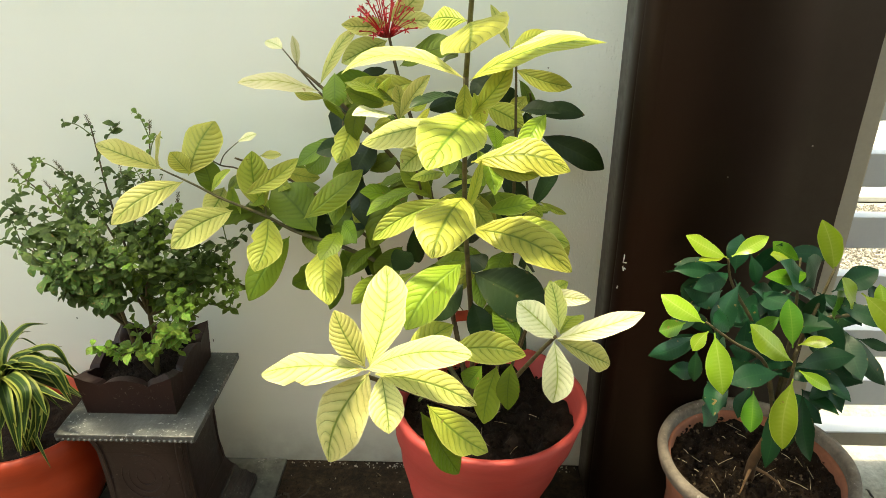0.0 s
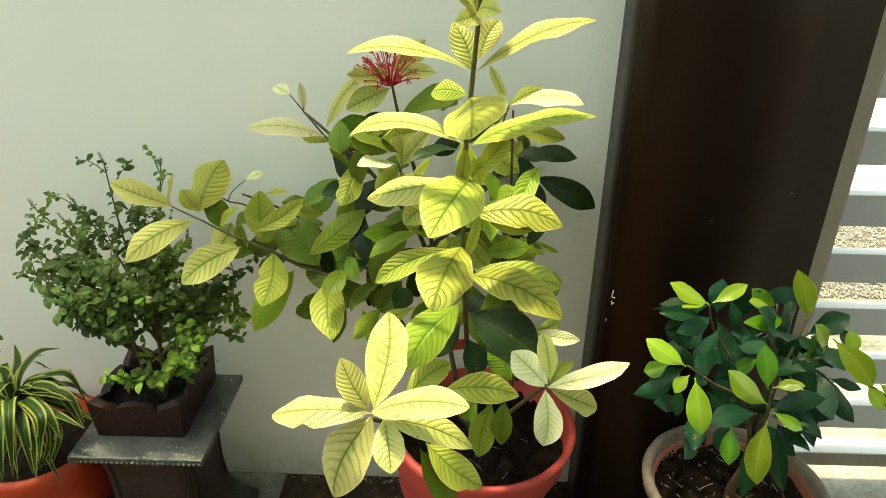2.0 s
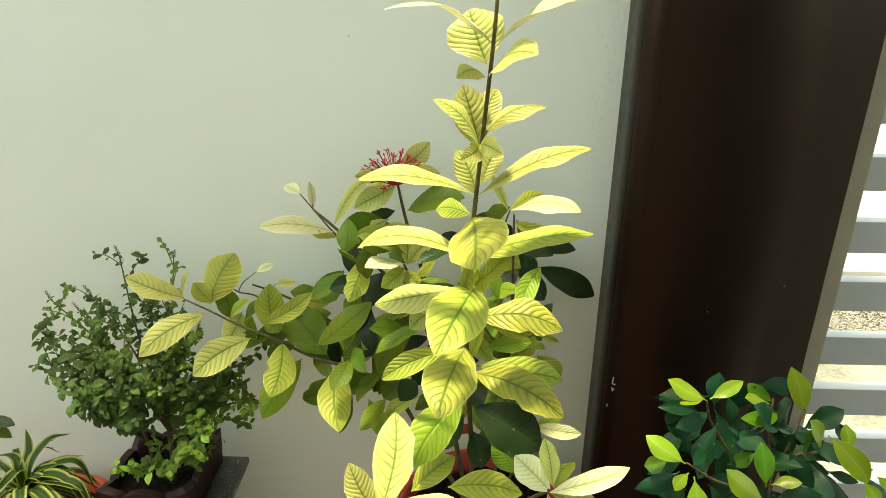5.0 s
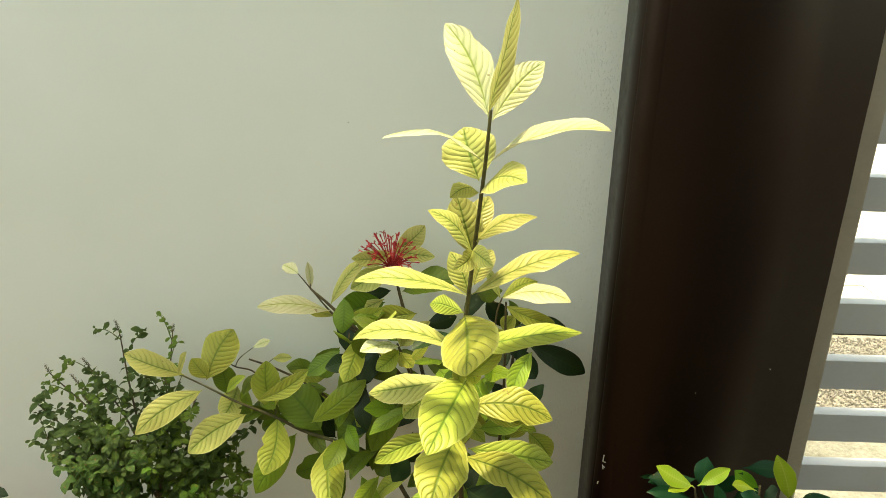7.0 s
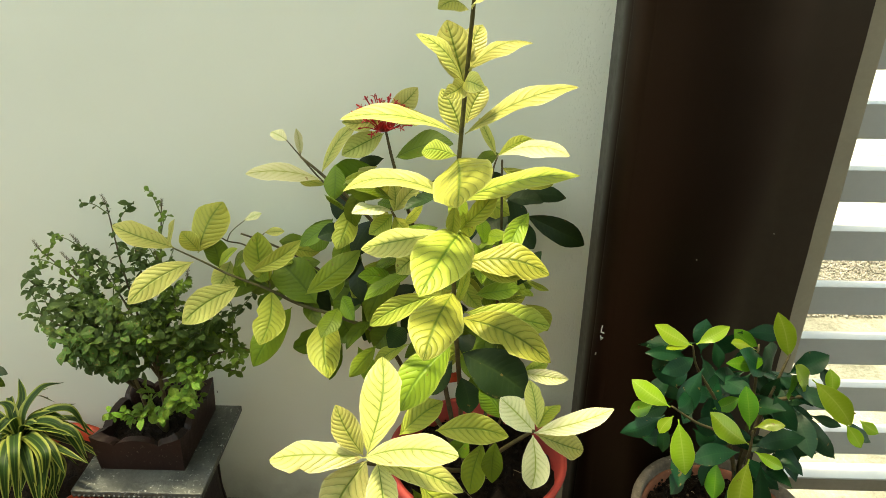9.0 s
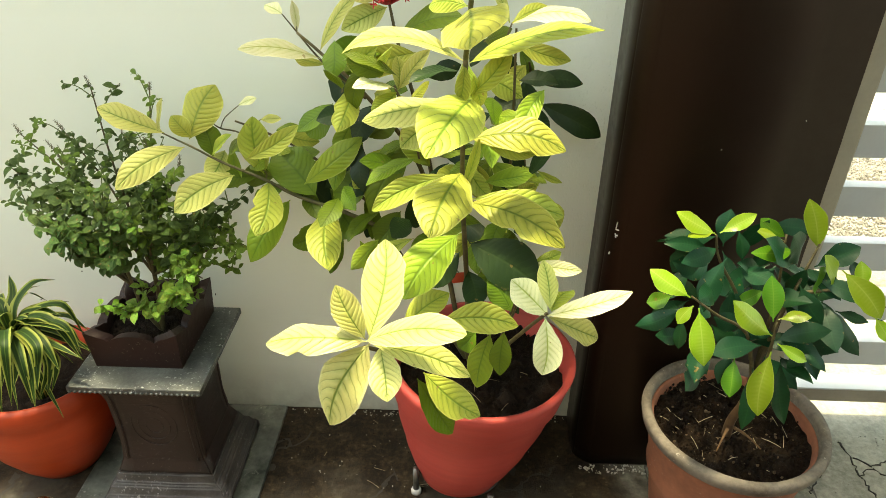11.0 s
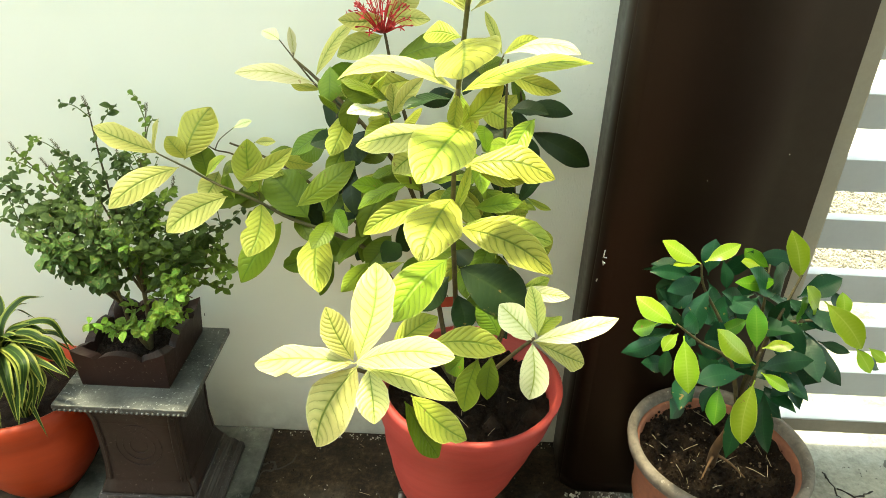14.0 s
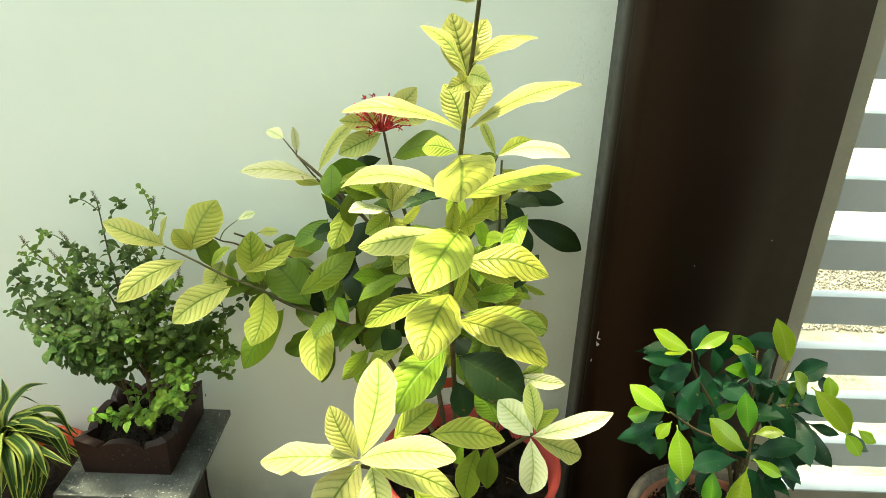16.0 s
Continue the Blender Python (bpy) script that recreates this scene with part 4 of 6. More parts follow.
leaf(ixora, (0.036, 1.008, 0.908), (-0.007, 0.840, 0.887), 0.088, 0, 0.10, NETTED)
leaf(ixora, (0.015, 1.014, 0.901), (-0.113, 1.033, 0.823), 0.042, -26, 0.08, LIME)
leaf(ixora, (0.047, 1.029, 0.844), (0.198, 0.942, 0.815), 0.066, 10, 0.15, NETTED)
leaf(ixora, (0.055, 1.072, 0.830), (0.216, 1.092, 0.790), 0.060, 18, 0.20, LIME)
leaf(ixora, (0.033, 1.049, 0.773), (-0.054, 0.930, 0.717), 0.074, -12, 0.08, GREENY)
leaf(ixora, (-0.057, 0.950, 0.646), (0.019, 1.000, 0.683), 0.051, 0, 0.04, LIME)
leaf(ixora, (0.051, 1.064, 0.747), (0.177, 1.023, 0.684), 0.090, 16, 0.08, DARK)
leaf(ixora, (0.128, 1.000, 0.647), (0.086, 1.020, 0.700), 0.050, 0, 0.05, GREEN)
leaf(ixora, (0.035, 1.080, 0.717), (-0.027, 1.040, 0.667), 0.052, 0, 0.05, DARK)
leaf(ixora, (0.052, 1.080, 0.678), (0.069, 1.040, 0.623), 0.049, 0, 0.05, DARK)
leaf(ixora, (0.160, 0.803, 0.787), (0.280, 0.828, 0.815), 0.037, -15, 0.08, WHITE)
leaf(ixora, (0.162, 0.803, 0.787), (0.110, 0.840, 0.822), 0.047, 0, 0.06, WHITE)
leaf(ixora, (0.158, 0.802, 0.784), (0.158, 0.775, 0.703), 0.043, 7, 0.08, WHITE)
leaf(ixora, (0.163, 0.803, 0.785), (0.245, 0.840, 0.721), 0.039, 0, 0.10, PALE)
leaf(ixora, (0.164, 0.805, 0.797), (0.152, 0.840, 0.856), 0.030, 0, 0.06, PALE)
leaf(ixora, (0.166, 0.806, 0.793), (0.208, 0.880, 0.779), 0.031, -21, 0.05, LIME)
leaf(ixora, (0.163, 1.050, 0.715), (0.248, 1.030, 0.716), 0.028, 17, 0.16, WHITE)
leaf(ixora, (0.166, 1.050, 0.718), (0.217, 1.080, 0.723), 0.024, 4, 0.06, LIME)
leaf(ixora, (0.166, 1.050, 0.715), (0.141, 1.060, 0.766), 0.015, -17, 0.03, WHITE)
leaf(ixora, (-0.095, 0.795, 0.738), (-0.243, 0.800, 0.725), 0.059, 18, 0.13, CREAM)
leaf(ixora, (-0.092, 0.800, 0.738), (-0.079, 0.930, 0.829), 0.069, 0, 0.04, PALE)
leaf(ixora, (-0.097, 0.798, 0.740), (-0.139, 0.823, 0.815), 0.043, 3, 0.05, PALE)
leaf(ixora, (-0.095, 0.793, 0.740), (0.048, 0.715, 0.820), 0.052, -12, 0.09, CREAM)
leaf(ixora, (-0.090, 0.793, 0.736), (-0.152, 0.760, 0.605), 0.081, 0, 0.10, VEINED_LIT)
leaf(ixora, (-0.075, 0.795, 0.730), (-0.061, 0.740, 0.675), 0.049, -5, 0.06, VEINED_LIT)
leaf(ixora, (-0.083, 0.795, 0.731), (0.056, 0.760, 0.709), 0.042, 8, 0.10, PALE)
leaf(ixora, (-0.016, 0.840, 0.643), (0.075, 0.820, 0.573), 0.054, 5, 0.08, LIME)
leaf(ixora, (-0.026, 0.840, 0.630), (0.031, 0.850, 0.500), 0.045, 3, 0.05, GREEN)
leaf(ixora, (0.008, 0.930, 0.676), (0.132, 0.900, 0.693), 0.052, 12, 0.08, LIME)
leaf(ixora, (0.090, 0.930, 0.651), (0.070, 0.900, 0.559), 0.047, -2, 0.05, GREENY)
leaf(ixora, (0.112, 0.920, 0.663), (0.108, 0.900, 0.588), 0.038, 0, 0.05, GREEN)
leaf(ixora, (-0.531, 1.230, 0.872), (-0.643, 1.221, 0.923), 0.053, 10, 0.10, PALE)
leaf(ixora, (-0.540, 1.226, 0.876), (-0.486, 1.157, 0.967), 0.028, 29, 0.03, PALE)
leaf(ixora, (-0.479, 1.190, 0.862), (-0.585, 1.109, 0.811), 0.054, -20, 0.12, PALE)
leaf(ixora, (-0.489, 1.240, 0.856), (-0.444, 1.300, 0.945), 0.083, 0, 0.05, LIME)
leaf(ixora, (-0.485, 1.240, 0.859), (-0.520, 1.250, 0.899), 0.039, 0, 0.05, LIME)
leaf(ixora, (-0.453, 1.250, 0.817), (-0.469, 1.260, 0.885), 0.049, 0, 0.05, GREEN)
leaf(ixora, (-0.439, 1.280, 0.818), (-0.450, 1.200, 0.789), 0.053, -31, 0.06, PALE)
leaf(ixora, (-0.455, 1.250, 0.819), (-0.406, 1.240, 0.868), 0.025, 0, 0.04, LIME)
leaf(ixora, (-0.398, 1.200, 0.802), (-0.497, 1.130, 0.756), 0.062, -29, 0.12, PALE)
leaf(ixora, (-0.402, 1.290, 0.908), (-0.367, 1.300, 0.920), 0.019, 0, 0.05, WHITE)
leaf(ixora, (-0.354, 1.240, 0.786), (-0.361, 1.240, 0.905), 0.062, 12, 0.05, LIME)
leaf(ixora, (-0.371, 1.200, 0.835), (-0.270, 1.220, 0.898), 0.036, 30, 0.08, LIME)
leaf(ixora, (-0.365, 1.300, 0.876), (-0.326, 1.310, 0.875), 0.023, 0, 0.05, PALE)
leaf(ixora, (-0.343, 1.230, 0.776), (-0.347, 1.124, 0.713), 0.065, -18, 0.08, LIME)
leaf(ixora, (-0.308, 1.240, 0.731), (-0.391, 1.190, 0.612), 0.066, -25, 0.06, GREENY)
leaf(ixora, (-0.252, 1.230, 0.746), (-0.339, 1.280, 0.821), 0.089, -11, 0.05, GREEN)
leaf(ixora, (-0.229, 1.270, 0.701), (-0.318, 1.300, 0.817), 0.075, 0, 0.05, DARK)
leaf(ixora, (-0.266, 1.200, 0.786), (-0.154, 1.230, 0.873), 0.051, 27, 0.06, GREENY)
leaf(ixora, (-0.226, 1.228, 0.726), (-0.204, 1.070, 0.676), 0.069, -8, 0.09, LIME)
leaf(ixora, (-0.229, 1.260, 0.676), (-0.323, 1.270, 0.606), 0.054, -25, 0.06, GREEN)
leaf(ixora, (-0.155, 1.260, 0.797), (-0.219, 1.240, 0.716), 0.075, 0, 0.06, GREEN)
leaf(ixora, (-0.150, 1.260, 0.670), (-0.236, 1.250, 0.646), 0.055, 0, 0.06, GREEN)
leaf(ixora, (-0.086, 1.240, 0.711), (-0.134, 1.220, 0.646), 0.058, 0, 0.06, GREEN)
leaf(ixora, (-0.118, 1.240, 0.847), (-0.171, 1.203, 0.778), 0.054, -20, 0.06, LIME)
leaf(ixora, (-0.064, 1.220, 0.857), (-0.139, 1.180, 0.736), 0.061, -18, 0.05, GREEN)
leaf(ixora, (-0.165, 1.240, 0.965), (-0.186, 1.154, 0.912), 0.050, -21, 0.06, LIME)
leaf(ixora, (-0.215, 1.280, 0.919), (-0.276, 1.300, 0.847), 0.059, -25, 0.05, GREEN)
leaf(ixora, (-0.326, 1.300, 0.848), (-0.256, 1.320, 0.824), 0.032, 30, 0.05, LIME)
leaf(ixora, (-0.230, 1.270, 1.008), (-0.363, 1.219, 1.036), 0.049, 12, 0.10, WHITE)
leaf(ixora, (-0.220, 1.270, 0.997), (-0.286, 1.300, 1.004), 0.023, -1, 0.05, LIME)
leaf(ixora, (-0.293, 1.280, 1.083), (-0.329, 1.300, 1.094), 0.027, 0, 0.03, WHITE)
leaf(ixora, (-0.270, 1.280, 1.052), (-0.276, 1.290, 1.105), 0.017, 0, 0.03, WHITE)
leaf(ixora, (-0.229, 1.270, 1.021), (-0.155, 1.270, 1.122), 0.035, -6, 0.04, PALE)
leaf(ixora, (-0.107, 1.300, 1.094), (-0.185, 1.260, 1.062), 0.048, -34, 0.08, PALE)
leaf(ixora, (-0.120, 1.290, 1.021), (-0.214, 1.270, 0.995), 0.070, -34, 0.06, GREEN)
leaf(ixora, (-0.109, 1.300, 1.043), (-0.162, 1.320, 1.029), 0.027, -35, 0.05, DARK)
leaf(ixora, (-0.119, 1.270, 1.037), (-0.198, 1.300, 0.980), 0.036, -22, 0.12, PALE)
leaf(ixora, (-0.049, 1.200, 1.041), (-0.136, 1.220, 1.000), 0.054, -35, 0.06, LIME)
leaf(ixora, (-0.102, 1.200, 1.002), (-0.166, 1.180, 1.034), 0.036, -35, 0.05, GREEN)
leaf(ixora, (-0.080, 1.161, 0.990), (-0.144, 1.097, 1.011), 0.044, 25, 0.14, WHITE)
leaf(ixora, (-0.077, 1.165, 0.987), (-0.079, 1.170, 1.044), 0.026, 10, 0.04, PALE)
leaf(ixora, (-0.075, 1.161, 0.990), (-0.019, 1.100, 1.074), 0.031, 35, 0.05, PALE)
leaf(ixora, (-0.079, 1.150, 0.988), (-0.119, 1.120, 0.961), 0.035, -22, 0.06, LIME)
leaf(ixora, (-0.077, 1.160, 0.978), (-0.051, 1.130, 0.963), 0.031, 0, 0.05, LIME)
leaf(ixora, (-0.059, 1.150, 0.968), (-0.022, 1.130, 1.014), 0.025, 0, 0.04, LIME)
leaf(ixora, (-0.082, 1.270, 1.055), (0.030, 1.240, 1.093), 0.064, 0, 0.06, GREEN)
leaf(ixora, (-0.147, 1.280, 0.992), (-0.207, 1.280, 1.012), 0.061, 0, 0.05, GREEN)
leaf(ixora, (-0.131, 1.260, 0.926), (-0.172, 1.240, 0.855), 0.058, 0, 0.05, DARK)
leaf(ixora, (-0.105, 1.300, 1.125), (-0.181, 1.260, 1.127), 0.035, -35, 0.05, PALE)
leaf(ixora, (-0.103, 1.300, 1.131), (-0.018, 1.270, 1.131), 0.033, 35, 0.05, PALE)
leaf(ixora, (-0.100, 1.300, 1.131), (-0.040, 1.310, 1.182), 0.044, 32, 0.05, PALE)
leaf(ixora, (0.160, 1.330, 0.958), (0.265, 1.337, 0.949), 0.036, 31, 0.08, DARK)
leaf(ixora, (0.185, 1.345, 0.905), (0.314, 1.345, 0.837), 0.054, 31, 0.10, DARK)
leaf(ixora, (0.148, 1.300, 0.994), (0.126, 1.290, 0.962), 0.038, 6, 0.02, LIME)
leaf(ixora, (0.069, 1.220, 0.997), (0.140, 1.220, 0.958), 0.046, 30, 0.05, LIME)
leaf(ixora, (0.150, 1.330, 0.958), (0.164, 1.300, 0.888), 0.052, -7, 0.05, DARK)
leaf(ixora, (0.161, 1.300, 0.919), (0.198, 1.280, 0.858), 0.048, 13, 0.05, DARK)
leaf(ixora, (0.138, 1.220, 0.958), (0.085, 1.200, 0.937), 0.054, 0, 0.05, DARK)
leaf(ixora, (0.106, 1.130, 1.108), (0.223, 1.090, 1.123), 0.054, -25, 0.14, WHITE)
leaf(ixora, (0.120, 1.200, 1.062), (0.213, 1.180, 1.038), 0.033, 33, 0.10, LIME)
leaf(ixora, (0.104, 1.130, 1.110), (0.073, 1.130, 1.174), 0.017, -27, 0.04, PALE)
leaf(ixora, (0.108, 1.130, 1.110), (0.175, 1.180, 1.122), 0.027, 18, 0.06, LIME)
leaf(ixora, (0.149, 1.220, 0.826), (0.180, 1.200, 0.794), 0.023, 17, 0.05, LIME)
leaf(ixora, (0.181, 1.250, 0.803), (0.230, 1.240, 0.783), 0.014, 25, 0.05, LIME)
leaf(ixora, (0.190, 1.280, 0.725), (0.239, 1.270, 0.664), 0.050, 21, 0.05, LIME)
leaf(ixora, (0.116, 1.200, 0.719), (0.113, 1.180, 0.658), 0.029, 3, 0.05, LIME)
leaf(ixora, (0.058, 0.820, 1.482), (0.085, 0.807, 1.613), 0.042, -45, 0.03, PALE)
leaf(ixora, (0.046, 0.883, 1.289), (0.021, 0.815, 1.286), 0.026, -36, 0.10, PALE)
leaf(ixora, (0.047, 0.883, 1.289), (0.071, 0.800, 1.299), 0.027, 53, 0.10, PALE)
leaf(ixora, (0.038, 0.920, 1.178), (-0.014, 0.975, 1.165), 0.030, -42, 0.10, LIME)
leaf(ixora, (0.046, 1.085, 0.770), (0.071, 1.059, 0.758), 0.039, 14, 0.05, DARK)
leaf(ixora, (0.068, 1.000, 0.600), (0.039, 1.000, 0.560), 0.041, -9, 0.08, GREEN)
leaf(ixora, (-0.243, 1.270, 0.745), (-0.189, 1.300, 0.780), 0.046, 24, 0.08, DARK)
leaf(ixora, (-0.340, 1.260, 0.771), (-0.413, 1.280, 0.765), 0.046, -23, 0.08, GREEN)
leaf(ixora, (-0.213, 1.270, 0.688), (-0.189, 1.250, 0.647), 0.044, 2, 0.08, GREEN)
leaf(ixora, (-0.178, 1.250, 1.002), (-0.115, 1.200, 1.050), 0.042, 51, 0.22, LIME)
leaf(ixora, (-0.066, 1.180, 1.001), (-0.030, 1.200, 1.010), 0.025, 30, 0.08, LIME)
leaf(ixora, (-0.146, 1.260, 0.860), (-0.091, 1.250, 0.888), 0.038, 31, 0.08, GREEN)
leaf(ixora, (-0.123, 1.200, 0.968), (-0.087, 1.180, 0.966), 0.034, 27, 0.08, LIME)
leaf(ixora, (0.135, 1.340, 0.945), (0.091, 1.345, 1.006), 0.044, -26, 0.05, DARK)
leaf(ixora, (0.135, 1.200, 0.769), (0.178, 1.200, 0.794), 0.032, 20, 0.10, LIME)


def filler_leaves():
    """Filler leaves inside the bush, of darker kinds at the back and right."""
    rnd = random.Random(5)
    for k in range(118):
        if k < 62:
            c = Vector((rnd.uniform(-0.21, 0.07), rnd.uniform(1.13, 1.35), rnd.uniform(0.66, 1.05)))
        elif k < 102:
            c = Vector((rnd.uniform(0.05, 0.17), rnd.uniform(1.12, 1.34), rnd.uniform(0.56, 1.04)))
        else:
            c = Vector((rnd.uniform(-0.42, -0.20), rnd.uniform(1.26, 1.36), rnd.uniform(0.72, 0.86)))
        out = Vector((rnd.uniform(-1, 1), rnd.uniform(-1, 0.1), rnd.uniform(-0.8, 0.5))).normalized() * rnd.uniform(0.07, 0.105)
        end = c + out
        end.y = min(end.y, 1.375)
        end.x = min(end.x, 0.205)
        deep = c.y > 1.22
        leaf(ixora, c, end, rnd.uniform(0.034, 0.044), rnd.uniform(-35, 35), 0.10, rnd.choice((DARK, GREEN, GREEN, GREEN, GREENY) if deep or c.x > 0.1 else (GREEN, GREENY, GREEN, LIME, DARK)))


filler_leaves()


def flower_head(plant, at):
    """A wide flat umbel of slender red tubes, most still in bud, some open in four points."""
    rnd = random.Random(11)
    head = new("flower_head")
    head.parent = plant
    head.matrix_parent_inverse = plant.matrix_basis.inverted()
    head.matrix_basis = Matrix.Translation(at)
    for k in range(64):
        az = k * 2.39996 + rnd.uniform(-0.2, 0.2)
        lean = radians(8 + 78 * math.sqrt((k + 0.5) / 64)) + rnd.uniform(-0.12, 0.08)
        d = Vector((math.cos(az) * math.sin(lean), math.sin(az) * math.sin(lean), math.cos(lean)))
        length = rnd.uniform(0.046, 0.060) * (1.0 + 0.16 * math.sin(lean))
        root = Vector((d.x * 0.008, d.y * 0.008, -0.010))
        end = d * length
        bm = tube(smooth_line([root, root.lerp(end, 0.55) + Vector((0, 0, 0.004)), end], 3), [0.0009 + 0.0004 * (i == 6) for i in range(7)], 5)
        if k % 3 == 0:
            bmesh.ops.create_uvsphere(bm, u_segments=6, v_segments=4, radius=0.0019, matrix=Matrix.Translation(end) @ d.to_track_quat("Z", "Y").to_matrix().to_4x4() @ Matrix.Diagonal((1, 1, 2.2, 1)))
        else:
            u = d.orthogonal().normalized()
            w = d.cross(u)
            for q in range(4):
                r = u * math.cos(q * math.pi / 2 + k) + w * math.sin(q * math.pi / 2 + k)
                c = r.cross(d)
                bm.faces.new([bm.verts.new(end + x) for x in (r * 0.0006 + c * 0.0008, r * 0.004 + c * 0.0015 + d * 0.002, r * 0.0085 + d * 0.003, r * 0.004 - c * 0.0015 + d * 0.002, r * 0.0006 - c * 0.0008)])
        part("floret", bm, RED_PETAL, head)
    return head


flower_head(ixora, (-0.106, 1.29, 1.112))

# ---- the ficus ----
stem(ficus, [(0.589, 1.045, 0.31), (0.584, 1.035, 0.37), (0.590, 1.02, 0.44), (0.585, 1.01, 0.52)], (0.010, 0.007), ROOT, "trunk", "orange-brown rooted trunk")
stem(ficus, [(0.585, 1.01, 0.50), (0.54, 0.99, 0.62), (0.46, 0.95, 0.69), (0.409, 0.94, 0.732)], (0.0042, 0.0016), BARK, "branch")
stem(ficus, [(0.585, 1.01, 0.50), (0.57, 0.96, 0.58), (0.556, 0.935, 0.65), (0.550, 0.93, 0.692)], (0.0042, 0.0016), BARK, "branch")
stem(ficus, [(0.585, 1.01, 0.51), (0.53, 1.02, 0.66), (0.475, 1.025, 0.75), (0.457, 1.02, 0.801)], (0.0042, 0.0016), BARK, "branch")
stem(ficus, [(0.585, 1.01, 0.52), (0.59, 1.03, 0.68), (0.581, 1.04, 0.794)], (0.0042, 0.0016), BARK, "branch")
stem(ficus, [(0.585, 1.01, 0.52), (0.60, 1.01, 0.66), (0.602, 1.0, 0.709), (0.629, 1.02, 0.789)], (0.0045, 0.002), BARK, "branch")
stem(ficus, [(0.602, 1.0, 0.70), (0.65, 1.0, 0.71), (0.70, 0.99, 0.72), (0.74, 0.97, 0.70)], (0.004, 0.0015), BARK, "branch")
for ex, ey, ez in ((0.55, 0.99, 0.328), (0.64, 1.00, 0.328), (0.62, 1.09, 0.328)):
    stem(ficus, [(0.587, 1.04, 0.35), ((0.587 + ex) / 2, (1.04 + ey) / 2, 0.345), (ex, ey, ez)], (0.004, 0.0012), ROOT, "root")
leaf(ficus, (0.456, 1.020, 0.802), (0.388, 1.030, 0.837), 0.034, 6, 0.06, FRESH)
leaf(ficus, (0.454, 1.020, 0.805), (0.404, 1.000, 0.807), 0.023, 32, 0.04, FRESH)
leaf(ficus, (0.462, 1.020, 0.805), (0.518, 1.030, 0.836), 0.026, -2, 0.06, FRESH)
leaf(ficus, (0.582, 1.040, 0.789), (0.536, 1.050, 0.818), 0.030, -35, 0.06, MIDF)
leaf(ficus, (0.579, 1.040, 0.782), (0.522, 1.020, 0.809), 0.026, 21, 0.05, FRESH)
leaf(ficus, (0.629, 1.020, 0.777), (0.598, 1.037, 0.863), 0.036, -35, 0.04, FRESH)
leaf(ficus, (0.680, 1.020, 0.713), (0.631, 1.000, 0.779), 0.044, 0, 0.05, FRESH)
leaf(ficus, (0.657, 1.020, 0.685), (0.630, 1.000, 0.755), 0.049, 0, 0.05, MIDF)
leaf(ficus, (0.710, 1.000, 0.714), (0.706, 1.020, 0.758), 0.025, -34, 0.05, FRESH)
leaf(ficus, (0.655, 0.980, 0.764), (0.718, 0.940, 0.699), 0.042, 35, 0.06, FRESH)
leaf(ficus, (0.716, 0.950, 0.693), (0.741, 0.930, 0.659), 0.027, 18, 0.05, FRESH)
leaf(ficus, (0.789, 1.020, 0.644), (0.816, 1.000, 0.631), 0.025, 0, 0.05, FRESH)
leaf(ficus, (0.407, 0.940, 0.730), (0.346, 0.976, 0.759), 0.037, -10, 0.07, FRESH)
leaf(ficus, (0.389, 0.970, 0.712), (0.353, 0.980, 0.689), 0.030, -14, 0.05, MIDF)
leaf(ficus, (0.407, 0.920, 0.728), (0.385, 0.910, 0.699), 0.022, 2, 0.05, FRESH)
leaf(ficus, (0.408, 0.900, 0.738), (0.421, 0.860, 0.656), 0.040, 22, 0.08, FRESH)
leaf(ficus, (0.533, 0.900, 0.688), (0.457, 0.900, 0.754), 0.041, 0, 0.07, FRESH)
leaf(ficus, (0.516, 1.020, 0.663), (0.549, 1.000, 0.705), 0.027, 0, 0.05, MIDF)
leaf(ficus, (0.544, 0.930, 0.693), (0.535, 0.960, 0.763), 0.033, -28, 0.05, MIDF)
leaf(ficus, (0.551, 0.930, 0.699), (0.596, 0.920, 0.712), 0.024, -23, 0.05, FRESH)
leaf(ficus, (0.545, 0.900, 0.673), (0.594, 0.890, 0.647), 0.022, 9, 0.05, FRESH)
leaf(ficus, (0.534, 0.890, 0.665), (0.529, 0.860, 0.554), 0.041, 26, 0.07, FRESH)
leaf(ficus, (0.592, 1.020, 0.776), (0.512, 1.000, 0.780), 0.029, 0, 0.08, MIDF)
leaf(ficus, (0.531, 0.990, 0.565), (0.522, 0.950, 0.509), 0.036, 0, 0.05, MIDF)
leaf(ficus, (0.468, 1.050, 0.752), (0.385, 1.050, 0.764), 0.030, -21, 0.07, GLOSS)
leaf(ficus, (0.470, 1.030, 0.772), (0.403, 1.000, 0.757), 0.036, -11, 0.07, GLOSS)
leaf(ficus, (0.499, 1.080, 0.744), (0.505, 1.100, 0.808), 0.042, -16, 0.05, GLOSS)
leaf(ficus, (0.475, 1.000, 0.769), (0.447, 0.970, 0.680), 0.042, 19, 0.06, GLOSS)
leaf(ficus, (0.500, 1.040, 0.800), (0.510, 1.020, 0.754), 0.026, 0, 0.05, GLOSS)
leaf(ficus, (0.600, 1.020, 0.746), (0.529, 1.000, 0.808), 0.054, 0, 0.06, GLOSS)
leaf(ficus, (0.604, 1.020, 0.744), (0.571, 1.000, 0.815), 0.061, 0, 0.05, GLOSS)
leaf(ficus, (0.639, 1.030, 0.737), (0.710, 1.040, 0.774), 0.045, 8, 0.07, GLOSS)
leaf(ficus, (0.700, 1.040, 0.749), (0.715, 1.030, 0.714), 0.028, 0, 0.05, GLOSS)
leaf(ficus, (0.595, 0.980, 0.734), (0.636, 0.950, 0.676), 0.040, 34, 0.06, GLOSS)
